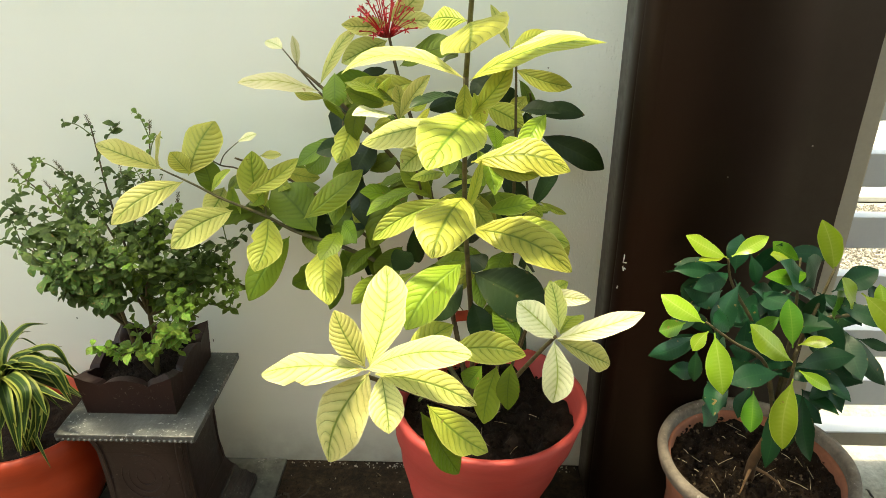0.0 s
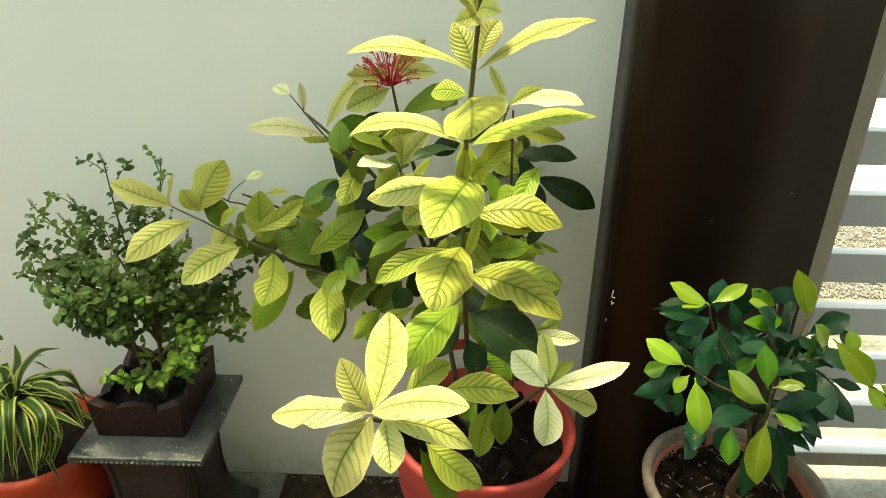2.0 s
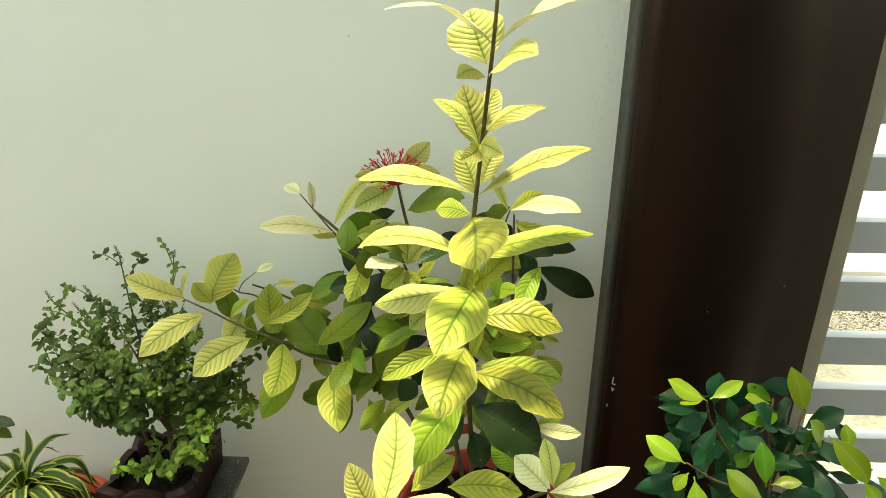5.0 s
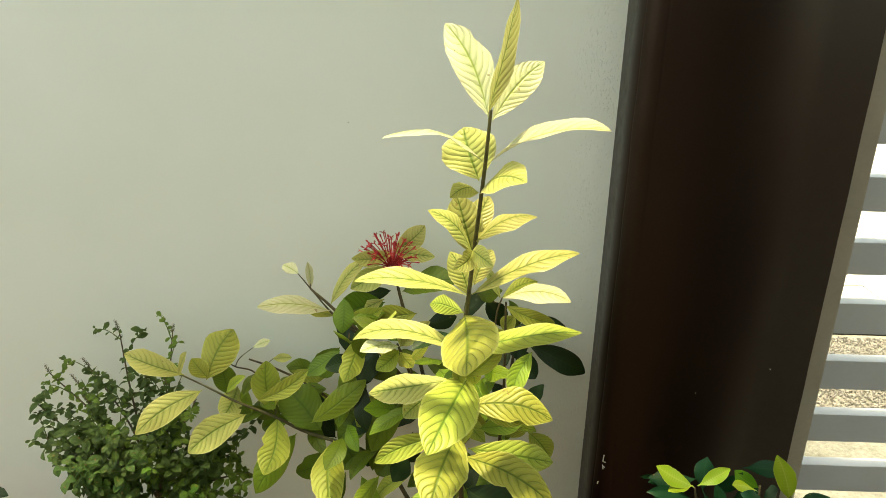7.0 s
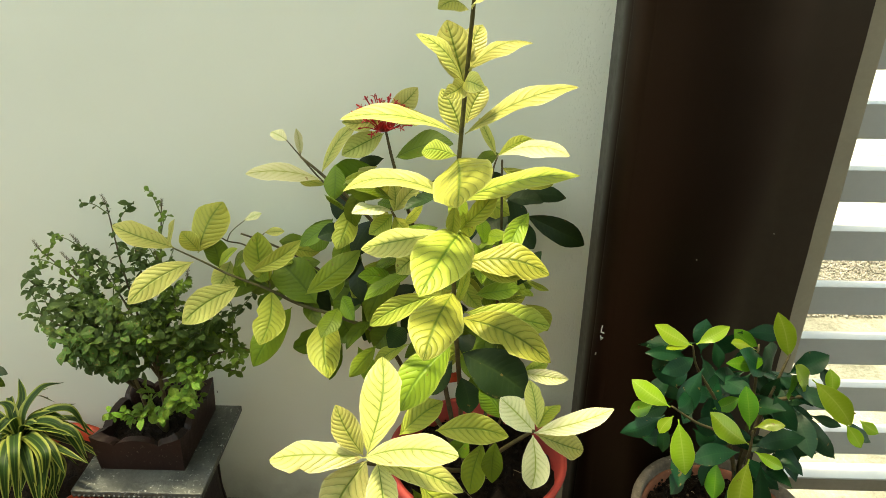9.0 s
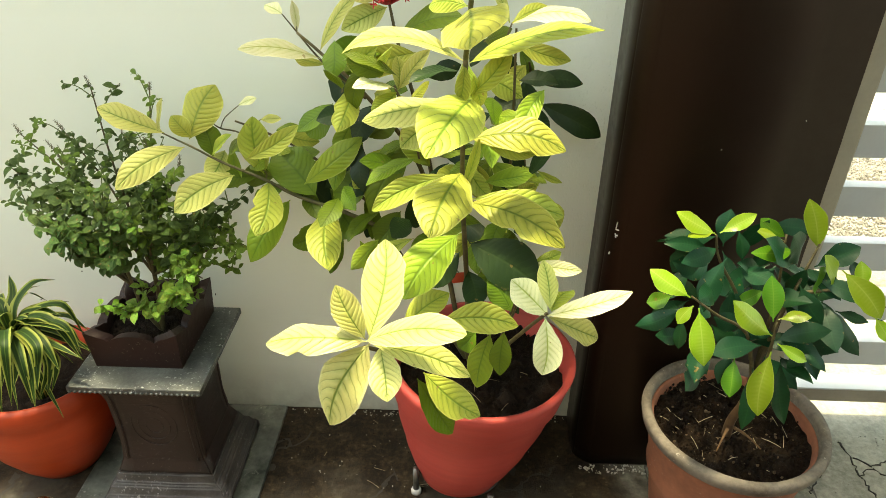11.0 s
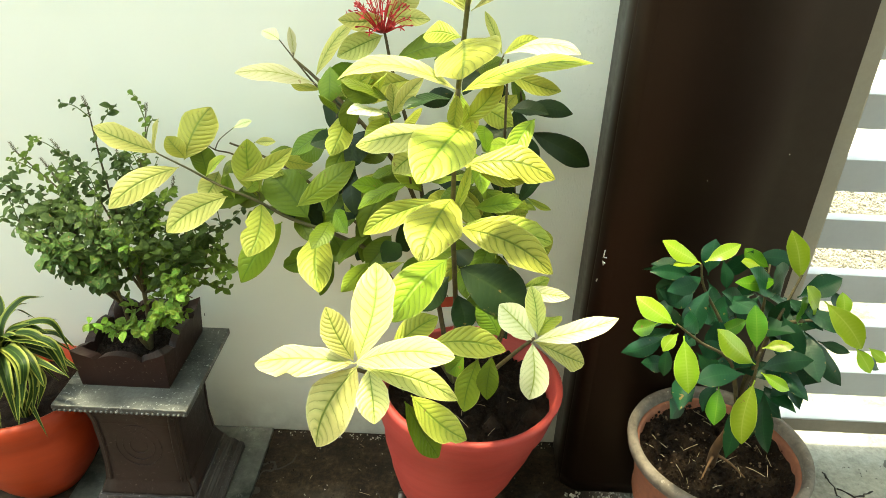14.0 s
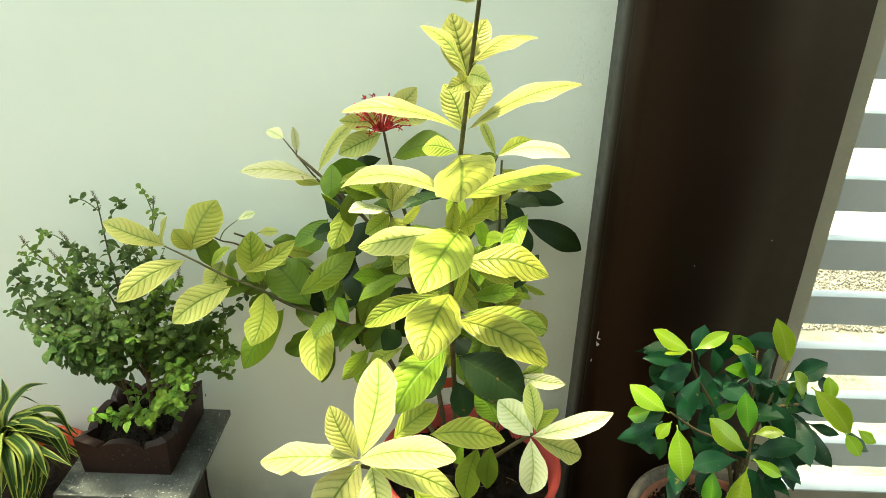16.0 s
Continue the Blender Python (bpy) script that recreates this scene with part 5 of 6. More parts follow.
leaf(ficus, (0.642, 0.990, 0.696), (0.738, 0.980, 0.588), 0.042, 7, 0.06, GLOSS)
leaf(ficus, (0.678, 1.020, 0.621), (0.711, 1.000, 0.583), 0.034, 0, 0.05, GLOSS)
leaf(ficus, (0.695, 1.020, 0.654), (0.745, 1.000, 0.646), 0.023, 0, 0.05, GLOSS)
leaf(ficus, (0.750, 1.000, 0.659), (0.800, 0.990, 0.619), 0.027, 0, 0.05, GLOSS)
leaf(ficus, (0.408, 0.960, 0.696), (0.336, 0.963, 0.652), 0.035, -10, 0.08, GLOSS)
leaf(ficus, (0.434, 1.020, 0.628), (0.432, 1.000, 0.575), 0.027, 18, 0.05, GLOSS)
leaf(ficus, (0.532, 0.920, 0.652), (0.449, 0.910, 0.639), 0.042, -10, 0.07, GLOSS)
leaf(ficus, (0.555, 0.930, 0.655), (0.635, 0.920, 0.687), 0.038, 10, 0.08, GLOSS)
leaf(ficus, (0.650, 1.000, 0.617), (0.674, 0.980, 0.573), 0.032, 33, 0.05, GLOSS)
leaf(ficus, (0.606, 0.980, 0.576), (0.628, 0.940, 0.457), 0.040, 0, 0.05, GLOSS)
leaf(ficus, (0.563, 0.980, 0.552), (0.550, 0.930, 0.450), 0.038, 0, 0.05, GLOSS)
leaf(ficus, (0.540, 1.000, 0.634), (0.479, 1.000, 0.648), 0.039, -28, 0.05, GLOSS)
leaf(ficus, (0.555, 1.020, 0.706), (0.494, 1.000, 0.760), 0.041, 0, 0.05, GLOSS)
leaf(ficus, (0.598, 1.020, 0.681), (0.610, 1.000, 0.751), 0.032, 0, 0.05, GLOSS)
leaf(ficus, (0.507, 1.020, 0.692), (0.457, 1.000, 0.728), 0.039, 0, 0.05, GLOSS)
leaf(ficus, (0.530, 1.000, 0.567), (0.505, 0.970, 0.522), 0.032, 0, 0.05, GLOSS)
leaf(ficus, (0.630, 0.990, 0.595), (0.630, 0.960, 0.549), 0.034, 0, 0.05, GLOSS)
leaf(ficus, (0.587, 1.000, 0.554), (0.598, 0.970, 0.456), 0.038, 0, 0.05, GLOSS)
leaf(ficus, (0.537, 1.030, 0.675), (0.544, 1.000, 0.614), 0.039, 0, 0.05, GLOSS)
leaf(ficus, (0.580, 1.040, 0.731), (0.542, 1.010, 0.690), 0.035, 0, 0.05, GLOSS)
leaf(ficus, (0.488, 1.020, 0.616), (0.526, 1.000, 0.573), 0.043, 0, 0.05, GLOSS)



def ficus_filler():
    """Old dark leaves in the heart of the crown."""
    rnd = random.Random(15)
    for k in range(48):
        c = Vector((rnd.uniform(0.46, 0.66), rnd.uniform(1.00, 1.16), rnd.uniform(0.52, 0.75)))
        out = Vector((c.x - 0.56 + rnd.uniform(-0.12, 0.12), c.y - 1.05 - rnd.uniform(0, 0.15), rnd.uniform(-0.12, 0.06))).normalized() * rnd.uniform(0.070, 0.098)
        end = c + out
        end.y = min(end.y, 1.21)
        leaf(ficus, c, end, rnd.uniform(0.036, 0.046), rnd.uniform(-40, 40), 0.06, GLOSS)


ficus_filler()

# ---- the basil: forked woody stems, many small paired leaves, flower spikes above ----
def basil_leaf_mesh(name, size, mat):
    bm = blade((0, 0, 0), (size, 0, -size * 0.06), size * 0.57, Vector((0.1, 0, 1)), 0.16, SMALL, 7, 2, 0.12, 0.06, size * 100)
    me = bpy.data.meshes.new(name)
    bm.to_mesh(me)
    bm.free()
    me.polygons.foreach_set("use_smooth", [True] * len(me.polygons))
    me.materials.append(mat)
    return me


def grow_basil(root):
    rnd = random.Random(21)
    meshes = [basil_leaf_mesh("basil_leaf", s, HERB) for s in (0.022, 0.029, 0.036)] + [basil_leaf_mesh("basil_leaf", s, HERB_YOUNG) for s in (0.021, 0.028)]
    inv = root.matrix_basis.inverted()
    foot = Vector((-0.607, 1.185, 0.43))
    fork = Vector((-0.597, 1.19, 0.575))
    left_fork = Vector((-0.630, 1.16, 0.565))
    stem(root, [foot, (-0.600, 1.19, 0.50), fork], (0.0065, 0.0045), BARK, "stem", "grey-brown woody stem")
    stem(root, [foot, (-0.628, 1.17, 0.50), left_fork], (0.005, 0.0035), BARK, "stem")
    ends = [((-0.690, 1.30, 0.935), 0), ((-0.584, 1.32, 0.925), 0), ((-0.825, 1.25, 0.855), 0), ((-0.770, 1.30, 0.845), 0), ((-0.835, 1.20, 0.735), 1), ((-0.720, 1.13, 0.655), 1), ((-0.425, 1.26, 0.610), 0),
            ((-0.445, 1.30, 0.690), 0), ((-0.470, 1.13, 0.610), 0), ((-0.63, 1.12, 0.72), 1), ((-0.52, 1.24, 0.80), 0), ((-0.73, 1.22, 0.80), 1), ((-0.565, 1.09, 0.545), 2), ((-0.625, 1.10, 0.535), 2), ((-0.50, 1.16, 0.555), 2), ((-0.58, 1.25, 0.83), 0), ((-0.80, 1.30, 0.80), 0), ((-0.65, 1.30, 0.83), 0), ((-0.48, 1.20, 0.66), 0), ((-0.77, 1.16, 0.70), 1), ((-0.430, 1.22, 0.575), 0), ((-0.455, 1.27, 0.655), 0), ((-0.49, 1.11, 0.575), 2), ((-0.67, 1.16, 0.775), 1), ((-0.60, 1.14, 0.70), 0), ((-0.54, 1.16, 0.70), 0), ((-0.85, 1.23, 0.79), 1), ((-0.70, 1.12, 0.71), 1), ((-0.76, 1.22, 0.76), 1)]
    places = []
    for end, kind in ends:
        end = Vector(end)
        start = (fork, left_fork, foot + Vector((0, 0, 0.05)))[kind]
        mid = start.lerp(end, 0.5) + Vector((rnd.uniform(-0.02, 0.02), rnd.uniform(-0.02, 0.02), 0.02))
        line = smooth_line([start, mid, end], 8)
        stem(root, [start, mid, end], (0.0032, 0.0012), BARK, "branch")
        twigs = [line[6:]]
        for k in range(5, len(line) - 1, 2 if kind < 2 else 3):
            side = Vector((rnd.uniform(-1, 1), rnd.uniform(-1, 0.7), rnd.uniform(0.1, 1.5))).normalized()
            tip = line[k] + side * rnd.uniform(0.05, 0.10)
            tip.y = min(tip.y, 1.37)
            if end.z > 0.75:
                tip.z = min(tip.z, end.z + 0.025)
            tw = smooth_line([line[k], line[k].lerp(tip, 0.5) + Vector((0, 0, 0.008)), tip], 5)
            stem(root, [tw[0], tw[len(tw) // 2], tw[-1]], (0.0013, 0.0007), GREEN_STEM, "twig")
            twigs.append(tw)
        young = kind == 2 or rnd.random() < 0.22 or end.z < 0.62
        for tw in twigs:
            n = max(4, (len(tw) * 2) // 3)
            for i in range(n + 1):
                p = tw[round(i * (len(tw) - 1) / n)]
                a0 = rnd.uniform(0, math.pi)
                front = -math.pi / 2
                for s in (0, math.pi):
                    a = a0 + s + rnd.uniform(-0.3, 0.3)
                    a -= 0.25 * math.sin(a - front)
                    up = Vector((rnd.gauss(0, 0.42), -0.45 + rnd.gauss(0, 0.38), 0.85)).normalized()
                    out = Vector((math.cos(a), math.sin(a), rnd.uniform(-0.45, 0.35)))
                    out = (out - up * out.dot(up)).normalized()
                    m = Matrix.Translation(p) @ Matrix((out, up.cross(out), up)).transposed().to_4x4()
                    if rnd.random() < 0.27:
                        continue
                    tipx = m @ Vector((0.045, 0, 0))
                    if tipx.y > 1.385:
                        continue
                    size = rnd.uniform(0.62, 1.02) * (0.7 if i == n else 1.0) * (1 - 0.30 * min(1.0, max(0.0, (p.z - 0.68) / 0.2)))
                    places.append((m @ Matrix.Scale(size, 4), rnd.choice(meshes[3:]) if young else rnd.choice(meshes[:3]), p))
    spikes = [((-0.690, 1.30, 0.935), (-0.703, 1.305, 0.972)), ((-0.584, 1.32, 0.925), (-0.58, 1.325, 0.952)), ((-0.825, 1.25, 0.855), (-0.838, 1.25, 0.89)), ((-0.770, 1.30, 0.845), (-0.79, 1.30, 0.88)),
              ((-0.65, 1.30, 0.83), (-0.655, 1.31, 0.90)), ((-0.73, 1.22, 0.80), (-0.75, 1.21, 0.85)), ((-0.80, 1.30, 0.80), (-0.83, 1.31, 0.835)), ((-0.58, 1.25, 0.83), (-0.585, 1.25, 0.875)), ((-0.52, 1.24, 0.80), (-0.51, 1.24, 0.84))]
    for a, b in spikes:
        a, b = Vector(a), Vector(a).lerp(Vector(b), 0.55)
        bm = tube([a, b], 0.0009, 5)
        for k in range(9):
            q = a.lerp(b, k / 8)
            for s in (0, 1, 2):
                ang = k * 1.3 + s * 2.1
                bmesh.ops.create_uvsphere(bm, u_segments=5, v_segments=3, radius=0.0012 * (1.1 - 0.06 * k), matrix=Matrix.Translation(q + Vector((math.cos(ang), math.sin(ang), 0.3)) * 0.003))
        sp = part("flower_spike", bm, SPIKE, root, "thin seeding flower spike")
        sp.matrix_parent_inverse = inv
    places.sort(key=lambda e: e[2].y)
    for m, me, p in places[:300]:
        ob = shared("leaf", me, root, m)
        ob.matrix_parent_inverse = inv
    verts, faces, uvs, mats = [], [], [], []
    for m, me, p in places[300:]:
        o = len(verts)
        verts += [tuple(m @ v.co) for v in me.vertices]
        layer = me.uv_layers[0].data
        for f in me.polygons:
            faces.append([o + i for i in f.vertices])
            uvs += [tuple(layer[i].uv) for i in f.loop_indices]
            mats.append(0 if me.materials[0] == HERB else 1)
    if faces:
        me = bpy.data.meshes.new("leaves")
        me.from_pydata(verts, [], faces)
        layer = me.uv_layers.new(name="UVMap")
        for i, q in enumerate(uvs):
            layer.data[i].uv = q
        me.materials.append(HERB)
        me.materials.append(HERB_YOUNG)
        me.polygons.foreach_set("material_index", mats)
        me.polygons.foreach_set("use_smooth", [True] * len(faces))
        ob = new("leaves", me)
        ob.parent = root
        ob.matrix_parent_inverse = inv
        tagged(ob, "small dull green leaves deeper in the bush", kind="stuff")


grow_basil(basil)


# ---- the spider plant ----
def strap(plant, crown, peak, tip, width):
    """A strap leaf that rises out of the crown, arches over and hangs; channelled, tapering to a point."""
    crown, peak, tip = Vector(crown), Vector(peak), Vector(tip)
    foot = Vector((crown.x + (peak.x - crown.x) * 0.12, crown.y + (peak.y - crown.y) * 0.12 + 0.01, 0.262))
    line = smooth_line([foot, crown + (peak - crown) * 0.22, peak, tip], 8)
    bm = bmesh.new()
    uv = bm.loops.layers.uv.new("UVMap")
    rows, coords = [], {}
    n = len(line) - 1
    for i, p in enumerate(line):
        d = (line[min(i + 1, n)] - line[max(i - 1, 0)]).normalized()
        across = peak - crown
        side = Vector((across.y, -across.x, 0)).normalized()
        side = (side - d * side.dot(d)).normalized()
        nn = side.cross(d)
        t = i / n
        w = width / 2 * min(1.0, 0.40 + t * 1.3) * max(0.03, 1 - max(0.0, (t - 0.45) / 0.55) ** 1.9)
        row = []
        for s in (-1, -0.5, 0, 0.5, 1):
            vert = bm.verts.new(p + side * s * w + nn * (0.30 * w * abs(s)))
            coords[vert] = (t, (s + 1) / 2)
            row.append(vert)
        rows.append(row)
    for a, b in zip(rows, rows[1:]):
        for j in range(4):
            f = bm.faces.new((a[j], a[j + 1], b[j + 1], b[j]))
            for lp in f.loops:
                lp[uv].uv = coords[lp.vert]
    ob = part("leaf", bm, STRAP, plant)
    ob.matrix_parent_inverse = plant.matrix_basis.inverted()


def grow_spider(root, c):
    """Fills in the rest of the tuft, all round the crown."""
    rnd = random.Random(8)
    for k in range(24):
        az = 2 * math.pi * k / 24 + rnd.uniform(-0.1, 0.1)
        low = k % 2
        reach, rise = rnd.uniform(0.12, 0.20), rnd.uniform(-0.05, 0.0) if low else rnd.uniform(0.0, 0.05)
        d = Vector((math.cos(az), math.sin(az) * 0.8, 0))
        peak = c + d * reach * 0.55 + Vector((0, 0, rise))
        tip = c + d * reach + Vector((0, 0, rise - rnd.uniform(0.03, 0.09)))
        tip.z = max(tip.z, 0.31)
        peak.y, tip.y = min(peak.y, 1.35), min(tip.y, 1.375)
        strap(root, c, peak, tip, rnd.uniform(0.016, 0.022))


strap(spider, (-0.910, 1.140, 0.451), (-0.871, 1.190, 0.537), (-0.849, 1.240, 0.520), 0.028)
strap(spider, (-0.910, 1.140, 0.451), (-0.899, 1.200, 0.511), (-0.896, 1.250, 0.495), 0.021)
strap(spider, (-0.910, 1.140, 0.451), (-0.853, 1.180, 0.494), (-0.820, 1.220, 0.476), 0.022)
strap(spider, (-0.910, 1.140, 0.451), (-0.801, 1.160, 0.512), (-0.754, 1.140, 0.450), 0.028)
strap(spider, (-0.910, 1.140, 0.451), (-0.798, 1.110, 0.513), (-0.725, 1.070, 0.442), 0.028)
strap(spider, (-0.910, 1.140, 0.451), (-0.803, 1.120, 0.474), (-0.715, 1.090, 0.446), 0.024)
strap(spider, (-0.910, 1.140, 0.451), (-0.789, 1.080, 0.474), (-0.712, 1.050, 0.464), 0.022)
strap(spider, (-0.910, 1.140, 0.451), (-0.809, 1.170, 0.476), (-0.747, 1.150, 0.452), 0.021)
strap(spider, (-0.910, 1.140, 0.451), (-0.800, 1.050, 0.491), (-0.786, 1.000, 0.420), 0.031)
strap(spider, (-0.910, 1.140, 0.451), (-0.783, 1.060, 0.469), (-0.784, 1.020, 0.391), 0.025)
strap(spider, (-0.910, 1.140, 0.451), (-0.815, 1.040, 0.465), (-0.796, 0.990, 0.385), 0.025)
strap(spider, (-0.910, 1.140, 0.451), (-0.833, 1.040, 0.471), (-0.830, 1.000, 0.430), 0.025)
strap(spider, (-0.910, 1.140, 0.451), (-0.860, 1.050, 0.483), (-0.861, 1.000, 0.416), 0.028)
strap(spider, (-0.910, 1.140, 0.451), (-0.908, 1.120, 0.510), (-0.961, 1.080, 0.457), 0.028)
strap(spider, (-0.910, 1.140, 0.451), (-0.947, 1.180, 0.502), (-1.036, 1.220, 0.466), 0.024)
strap(spider, (-0.910, 1.140, 0.451), (-0.923, 1.200, 0.510), (-0.966, 1.260, 0.514), 0.022)
strap(spider, (-0.910, 1.140, 0.451), (-0.811, 1.100, 0.506), (-0.740, 1.080, 0.505), 0.022)
strap(spider, (-0.910, 1.140, 0.451), (-0.847, 1.150, 0.504), (-0.787, 1.140, 0.498), 0.024)
strap(spider, (-0.910, 1.140, 0.451), (-0.798, 1.070, 0.488), (-0.758, 1.040, 0.438), 0.028)
strap(spider, (-0.910, 1.140, 0.451), (-0.792, 1.140, 0.470), (-0.760, 1.130, 0.436), 0.018)
strap(spider, (-0.910, 1.140, 0.451), (-0.860, 1.020, 0.488), (-0.864, 0.985, 0.373), 0.030)
strap(spider, (-0.910, 1.140, 0.451), (-0.821, 1.030, 0.479), (-0.807, 1.000, 0.385), 0.028)
strap(spider, (-0.910, 1.140, 0.451), (-0.782, 1.050, 0.462), (-0.806, 1.020, 0.376), 0.027)
strap(spider, (-0.910, 1.140, 0.451), (-0.784, 1.070, 0.443), (-0.797, 1.050, 0.372), 0.024)
strap(spider, (-0.910, 1.140, 0.451), (-0.786, 1.040, 0.501), (-0.803, 1.020, 0.413), 0.026)
strap(spider, (-0.910, 1.140, 0.451), (-0.769, 1.100, 0.509), (-0.730, 1.080, 0.450), 0.026)
strap(spider, (-0.910, 1.140, 0.451), (-0.832, 1.020, 0.518), (-0.842, 0.990, 0.388), 0.026)

grow_spider(spider, Vector((-0.910, 1.140, 0.451)))

# ---- small things ----
def chips(parent):
    """Slivers where the brown paint has come off the pillar."""
    for x, z, w, h, turn in ((0.3525, 0.682, 0.0022, 0.018, 4), (0.3555, 0.674, 0.006, 0.0022, -10), (0.353, 0.660, 0.0022, 0.010, -14), (0.3555, 0.661, 0.004, 0.0025, 30), (0.347, 0.615, 0.0025, 0.007, 10), (0.52, 0.86, 0.0016, 0.0018, 20), (0.66, 0.92, 0.0016, 0.0018, 20)):
        bm = box(bmesh.new(), -w / 2, w / 2, -0.0008, 0.0008, -h / 2, h / 2, 0.0003, 1)
        ob = part("paint_chip", bm, WHITE_FLECK, parent)
        on_chamfer = x < 0.37
        ob.matrix_basis = Matrix.Translation((x, 1.268 - 0.8 * (x - 0.337) - 0.0012 if on_chamfer else 1.2388, z)) @ pose(0, 0, 0, 0, 0, -38.7 if on_chamfer else 0) @ pose(0, 0, 0, 0, turn, 0)


chips(bpy.data.objects["pillar"])


def wall_marks(parent):
    """Specks of dirt and a short scratch on the wall."""
    for x, z, w, h in ((-0.892, 0.435, 0.0040, 0.0040), (-1.020, 0.346, 0.0030, 0.0040), (-0.570, 0.377, 0.0020, 0.0090), (-0.659, 0.406, 0.0020, 0.0020)):
        bm = bmesh.new()
        bmesh.ops.create_uvsphere(bm, u_segments=10, v_segments=6, radius=1.0, matrix=Matrix.Translation((x, 1.3995, z)) @ Matrix.Diagonal((w / 2, 0.0008, h / 2, 1)))
        part("speck", bm, CRACK, parent)


wall_marks(wall)


def oil_lamp():
    root = empty("brass_lamp", (-0.925, 1.035, 0.0), "small polished brass oil lamp lying on the slab", "oil lamp")
    part("bowl", lathe([(0.036, 0.0), (0.038, 0.003), (0.034, 0.014), (0.024, 0.028), (0.012, 0.034), (0.010, 0.038), (0.001, 0.039)], (-0.925, 1.035, 0.0), 32), BRASS, root)
    part("spout", tube([(-0.955, 1.03, 0.012), (-0.978, 1.025, 0.006)], [0.011, 0.004], 8), BRASS, root)
    part("handle", tube([(-0.897, 1.04, 0.018), (-0.880, 1.045, 0.026), (-0.874, 1.047, 0.014)], 0.003, 6), BRASS, root)
    return settle(root)


oil_lamp()


def litter(name, centre, spread, height, count, seed, label, parent=None, mat=DRY):
    """Dry stalks lying on soil."""
    rnd = random.Random(seed)
    for k in range(count):
        r, a = spread * math.sqrt(rnd.random()), rnd.uniform(0, 2 * math.pi)
        x, y = centre[0] + r * math.cos(a), centre[1] + r * math.sin(a)
        b, length = rnd.uniform(0, math.pi), rnd.uniform(0.006, 0.05) * rnd.uniform(0.4, 1.0)
        z = height + rnd.uniform(0.006, 0.014)
        d = Vector((math.cos(b), math.sin(b), rnd.uniform(-0.1, 0.25))) * length
        p0 = Vector((x, y, z))
        ob = part(name, tube(smooth_line([p0, p0 + d * 0.5 + Vector((rnd.uniform(-0.001, 0.001), rnd.uniform(-0.001, 0.001), 0.001)), p0 + d], 3), rnd.uniform(0.0003, 0.0008), 5), mat, parent)
        if parent is not None:
            ob.matrix_parent_inverse = parent.matrix_basis.inverted()


litter("stalk", (0.595, 1.05), 0.12, 0.318, 34, 3, "", ficus)
litter("straw", (-0.14, 1.26), 0.16, -0.005, 12, 5, "", bpy.data.objects["ground"])
litter("stalk", (0.13, 1.12), 0.11, 0.348, 9, 4, "", ixora)


def crumbs(name, x0, x1, y0, y1, z, count, seed, mat, label, category, low=0.002, high=0.006):
    """Loose bits scattered over the ground, joined."""
    rnd = random.Random(seed)
    base = bmesh.new()
    bmesh.ops.create_icosphere(base, subdivisions=1, radius=1.0)
    bv, bf = [v.co.copy() for v in base.verts], [[v.index for v in f.verts] for f in base.faces]
    base.free()
    verts, faces = [], []
    for k in range(count):
        x, y, s = rnd.uniform(x0, x1), rnd.uniform(y0, y1), rnd.uniform(low, high)
        m = Euler((rnd.uniform(0, 6), rnd.uniform(0, 6), rnd.uniform(0, 6))).to_matrix() @ Matrix.Diagonal((1, rnd.uniform(0.6, 1), rnd.uniform(0.35, 0.7)))
        o = len(verts)
        verts += [tuple(m @ v * s + Vector((x, y, z + s * 0.35))) for v in bv]
        faces += [[o + i for i in f] for f in bf]
    me = bpy.data.meshes.new(name)
    me.from_pydata(verts, [], faces)
    me.materials.append(mat)
    return tagged(new(name, me), label, category, kind="stuff")


crumbs("soil_crumbs", -0.42, 0.38, 1.16, 1.395, 0.0, 160, 9, SOIL, "dark soil crumbs spilled along the wall", "soil", 0.001, 0.003)
crumbs("pale_grit", -0.42, 0.36, 1.12, 1.39, 0.0, 70, 10, PEBBLE, "pale grit on the stained floor", "grit", 0.001, 0.003)
crumbs("gravel", 1.2, 2.9, 2.43, 3.22, 0.004, 14000, 12, PEBBLE, "grey washed gravel strip beyond the gate", "gravel", 0.0035, 0.009)
crumbs("plaster_rubble", 0.345, 0.72, 1.205, 1.236, 0.0, 150, 14, RUBBLE, "plaster rubble along the foot of the pillar", "rubble", 0.0015, 0.005)
crumbs("wall_grit", -0.42, 0.33, 1.378, 1.397, 0.0, 170, 15, RUBBLE, "pale grit along the foot of the wall", "grit", 0.001, 0.0035)
crumbs("yard_grit", 0.72, 1.5, 0.85, 1.38, 0.0, 240, 16, PEBBLE, "fine grit on the concrete by the gate", "grit", 0.001, 0.003)


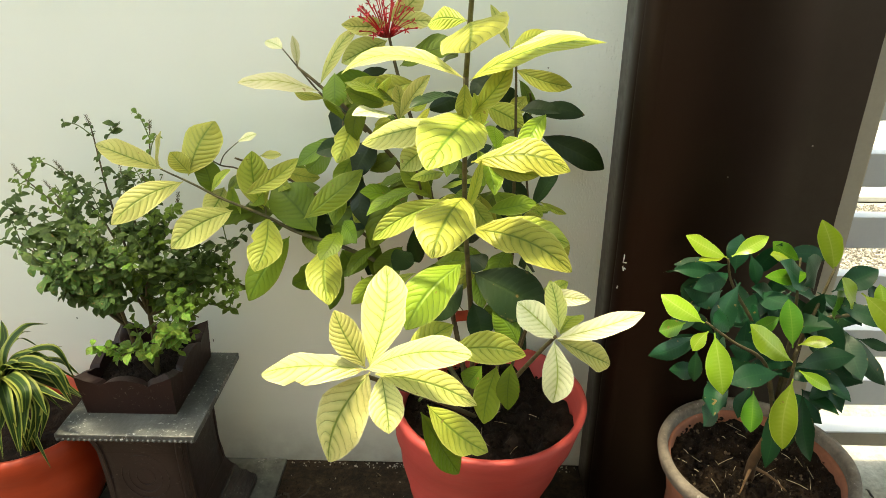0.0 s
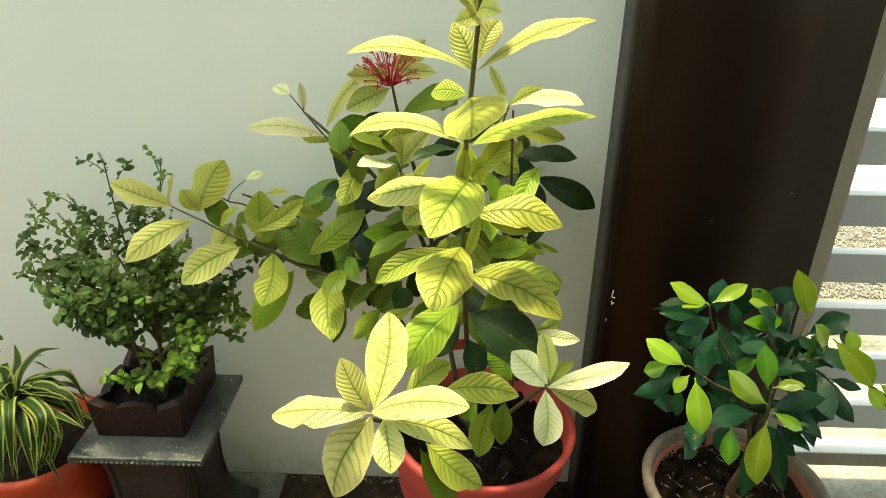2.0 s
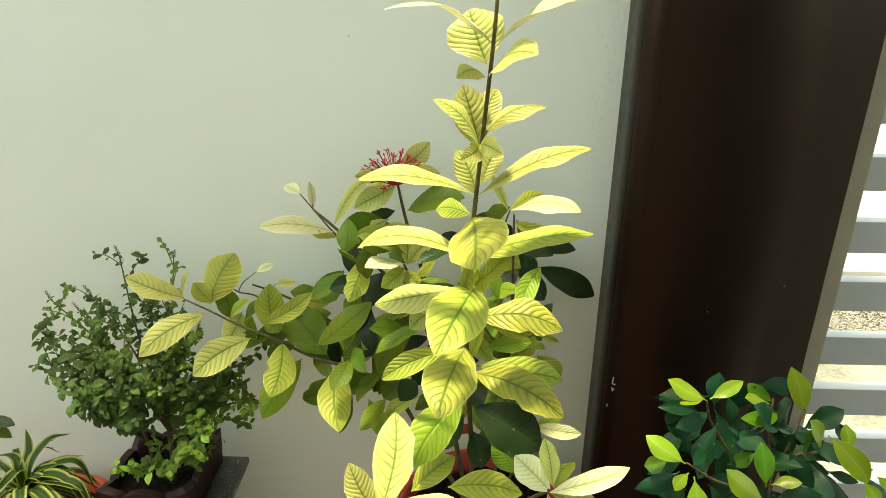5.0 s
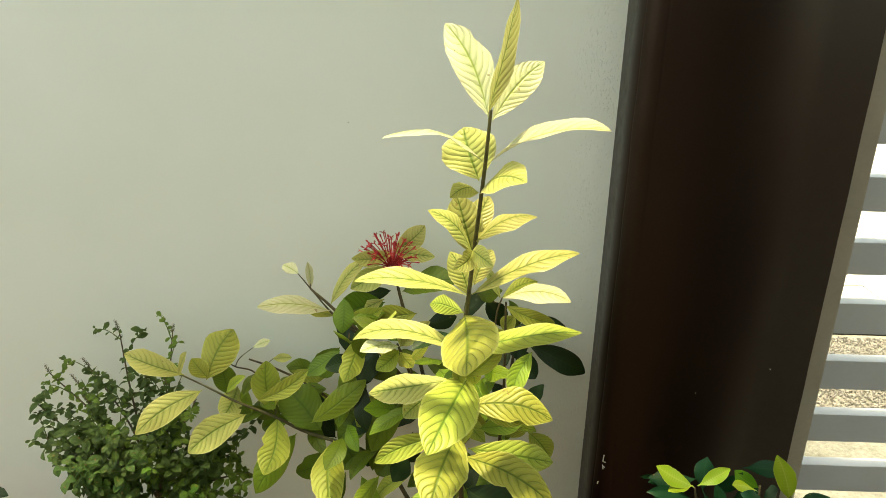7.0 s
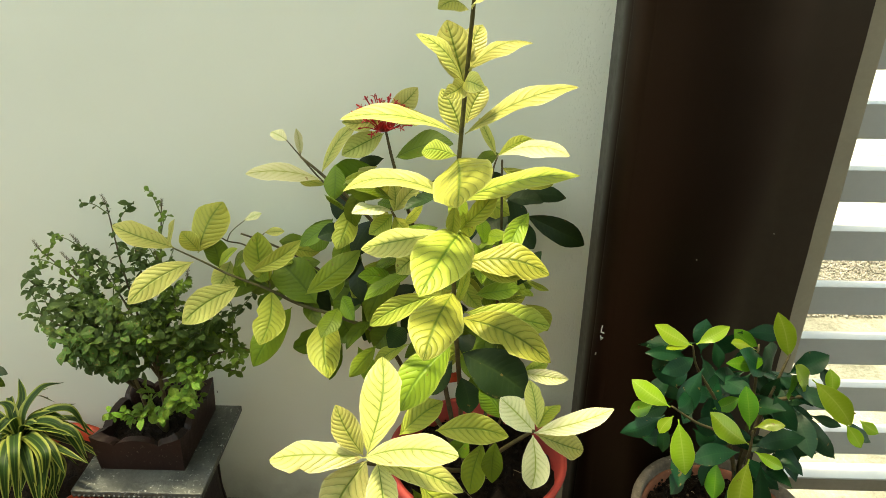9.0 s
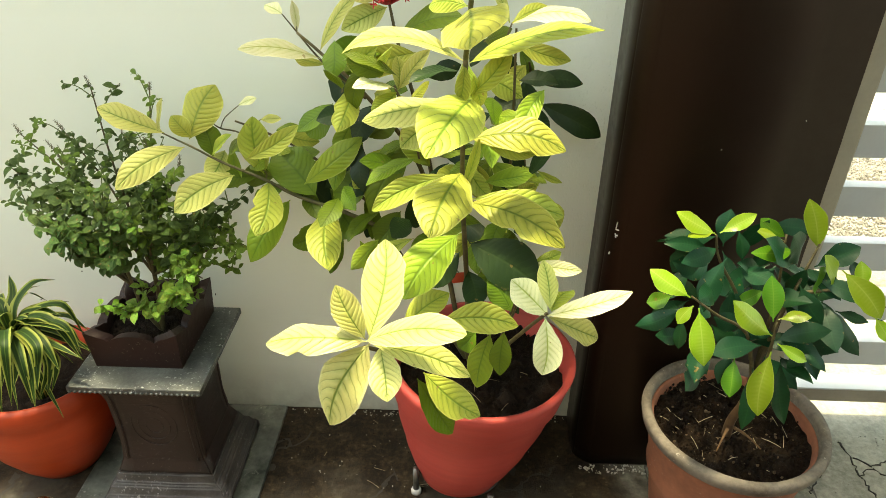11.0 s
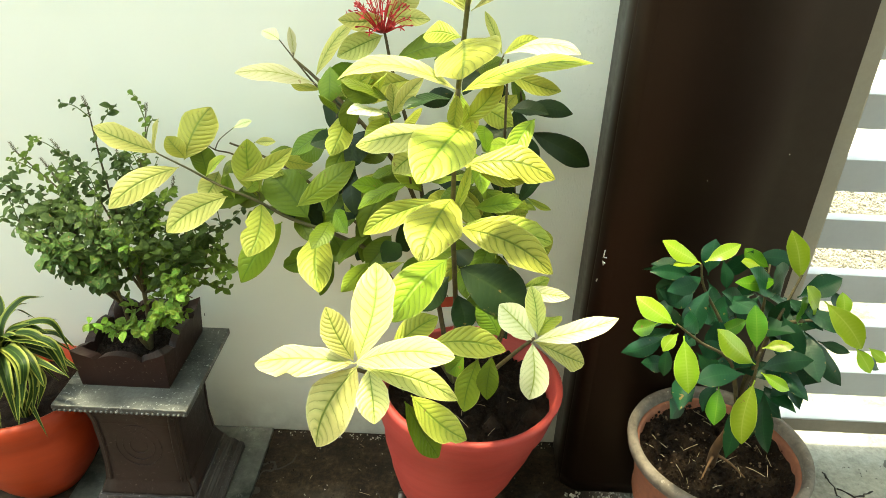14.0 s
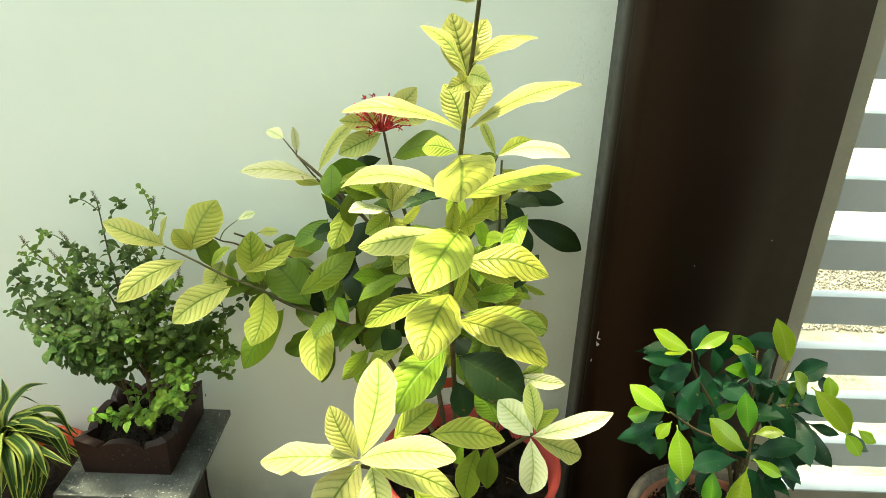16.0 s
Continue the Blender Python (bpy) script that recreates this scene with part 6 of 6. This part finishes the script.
def tag_on_stem():
    """A strip of red plastic caught on a branch behind the leader."""
    bm = box(bmesh.new(), -0.016, 0.016, -0.0012, 0.0012, -0.011, 0.011, 0.0008, 1)
    ob = part("plastic_tag", bm, ORANGE_CLAY, ixora, "red plastic tag behind the stem")
    ob.matrix_basis = pose(0.034, 1.262, 0.54, -25, 0, 12)
    ob.matrix_parent_inverse = ixora.matrix_basis.inverted()
    stem(ixora, [(0.0, 1.27, 0.60), (0.02, 1.268, 0.57), (0.034, 1.264, 0.551)], (0.0012, 0.001), BARK, "twig")


tag_on_stem()


def side_shrub():
    """A leafy shoot that only just reaches into view beside the spider plant."""
    root = empty("potted_shrub", (-1.25, 1.22, 0.0), "green leafy shrub in a plain clay pot", "potted plant")
    thick_pot("pot", [(0.08, 0.0), (0.09, 0.004), (0.11, 0.10), (0.125, 0.20), (0.132, 0.21), (0.134, 0.24)], (-1.25, 1.22, 0.0), 0.014, ORANGE_CLAY, root)
    part("soil", disc((-1.25, 1.22, 0.20), 0.115, 0.014, seed=9.3), SOIL, root)
    settle(root)
    stem(root, [(-1.25, 1.22, 0.19), (-1.18, 1.23, 0.38), (-1.08, 1.25, 0.52), (-1.02, 1.25, 0.55)], (0.006, 0.002), BARK, "stem")
    stem(root, [(-1.18, 1.23, 0.38), (-1.22, 1.24, 0.55)], (0.004, 0.002), BARK, "stem")
    rnd = random.Random(3)
    for k in range(16):
        t = rnd.random()
        c = Vector((-1.18, 1.23, 0.38)).lerp(Vector((-1.03, 1.25, 0.55)), t) if k % 2 else Vector((-1.18, 1.23, 0.38)).lerp(Vector((-1.22, 1.24, 0.57)), t)
        out = Vector((rnd.uniform(-1, 0.6), rnd.uniform(-1, 0.6), rnd.uniform(-0.4, 0.5))).normalized() * 0.06
        leaf(root, c, c + out, 0.028, rnd.uniform(-30, 30), 0.08, GREEN)
    leaf(root, (-1.035, 1.25, 0.55), (-0.972, 1.24, 0.540), 0.026, 0, 0.10, DARK)
    leaf(root, (-1.035, 1.25, 0.55), (-0.988, 1.24, 0.505), 0.026, 0, 0.08, GREEN)
    leaf(root, (-1.035, 1.25, 0.55), (-1.01, 1.26, 0.600), 0.022, 0, 0.05, DARK)


side_shrub()
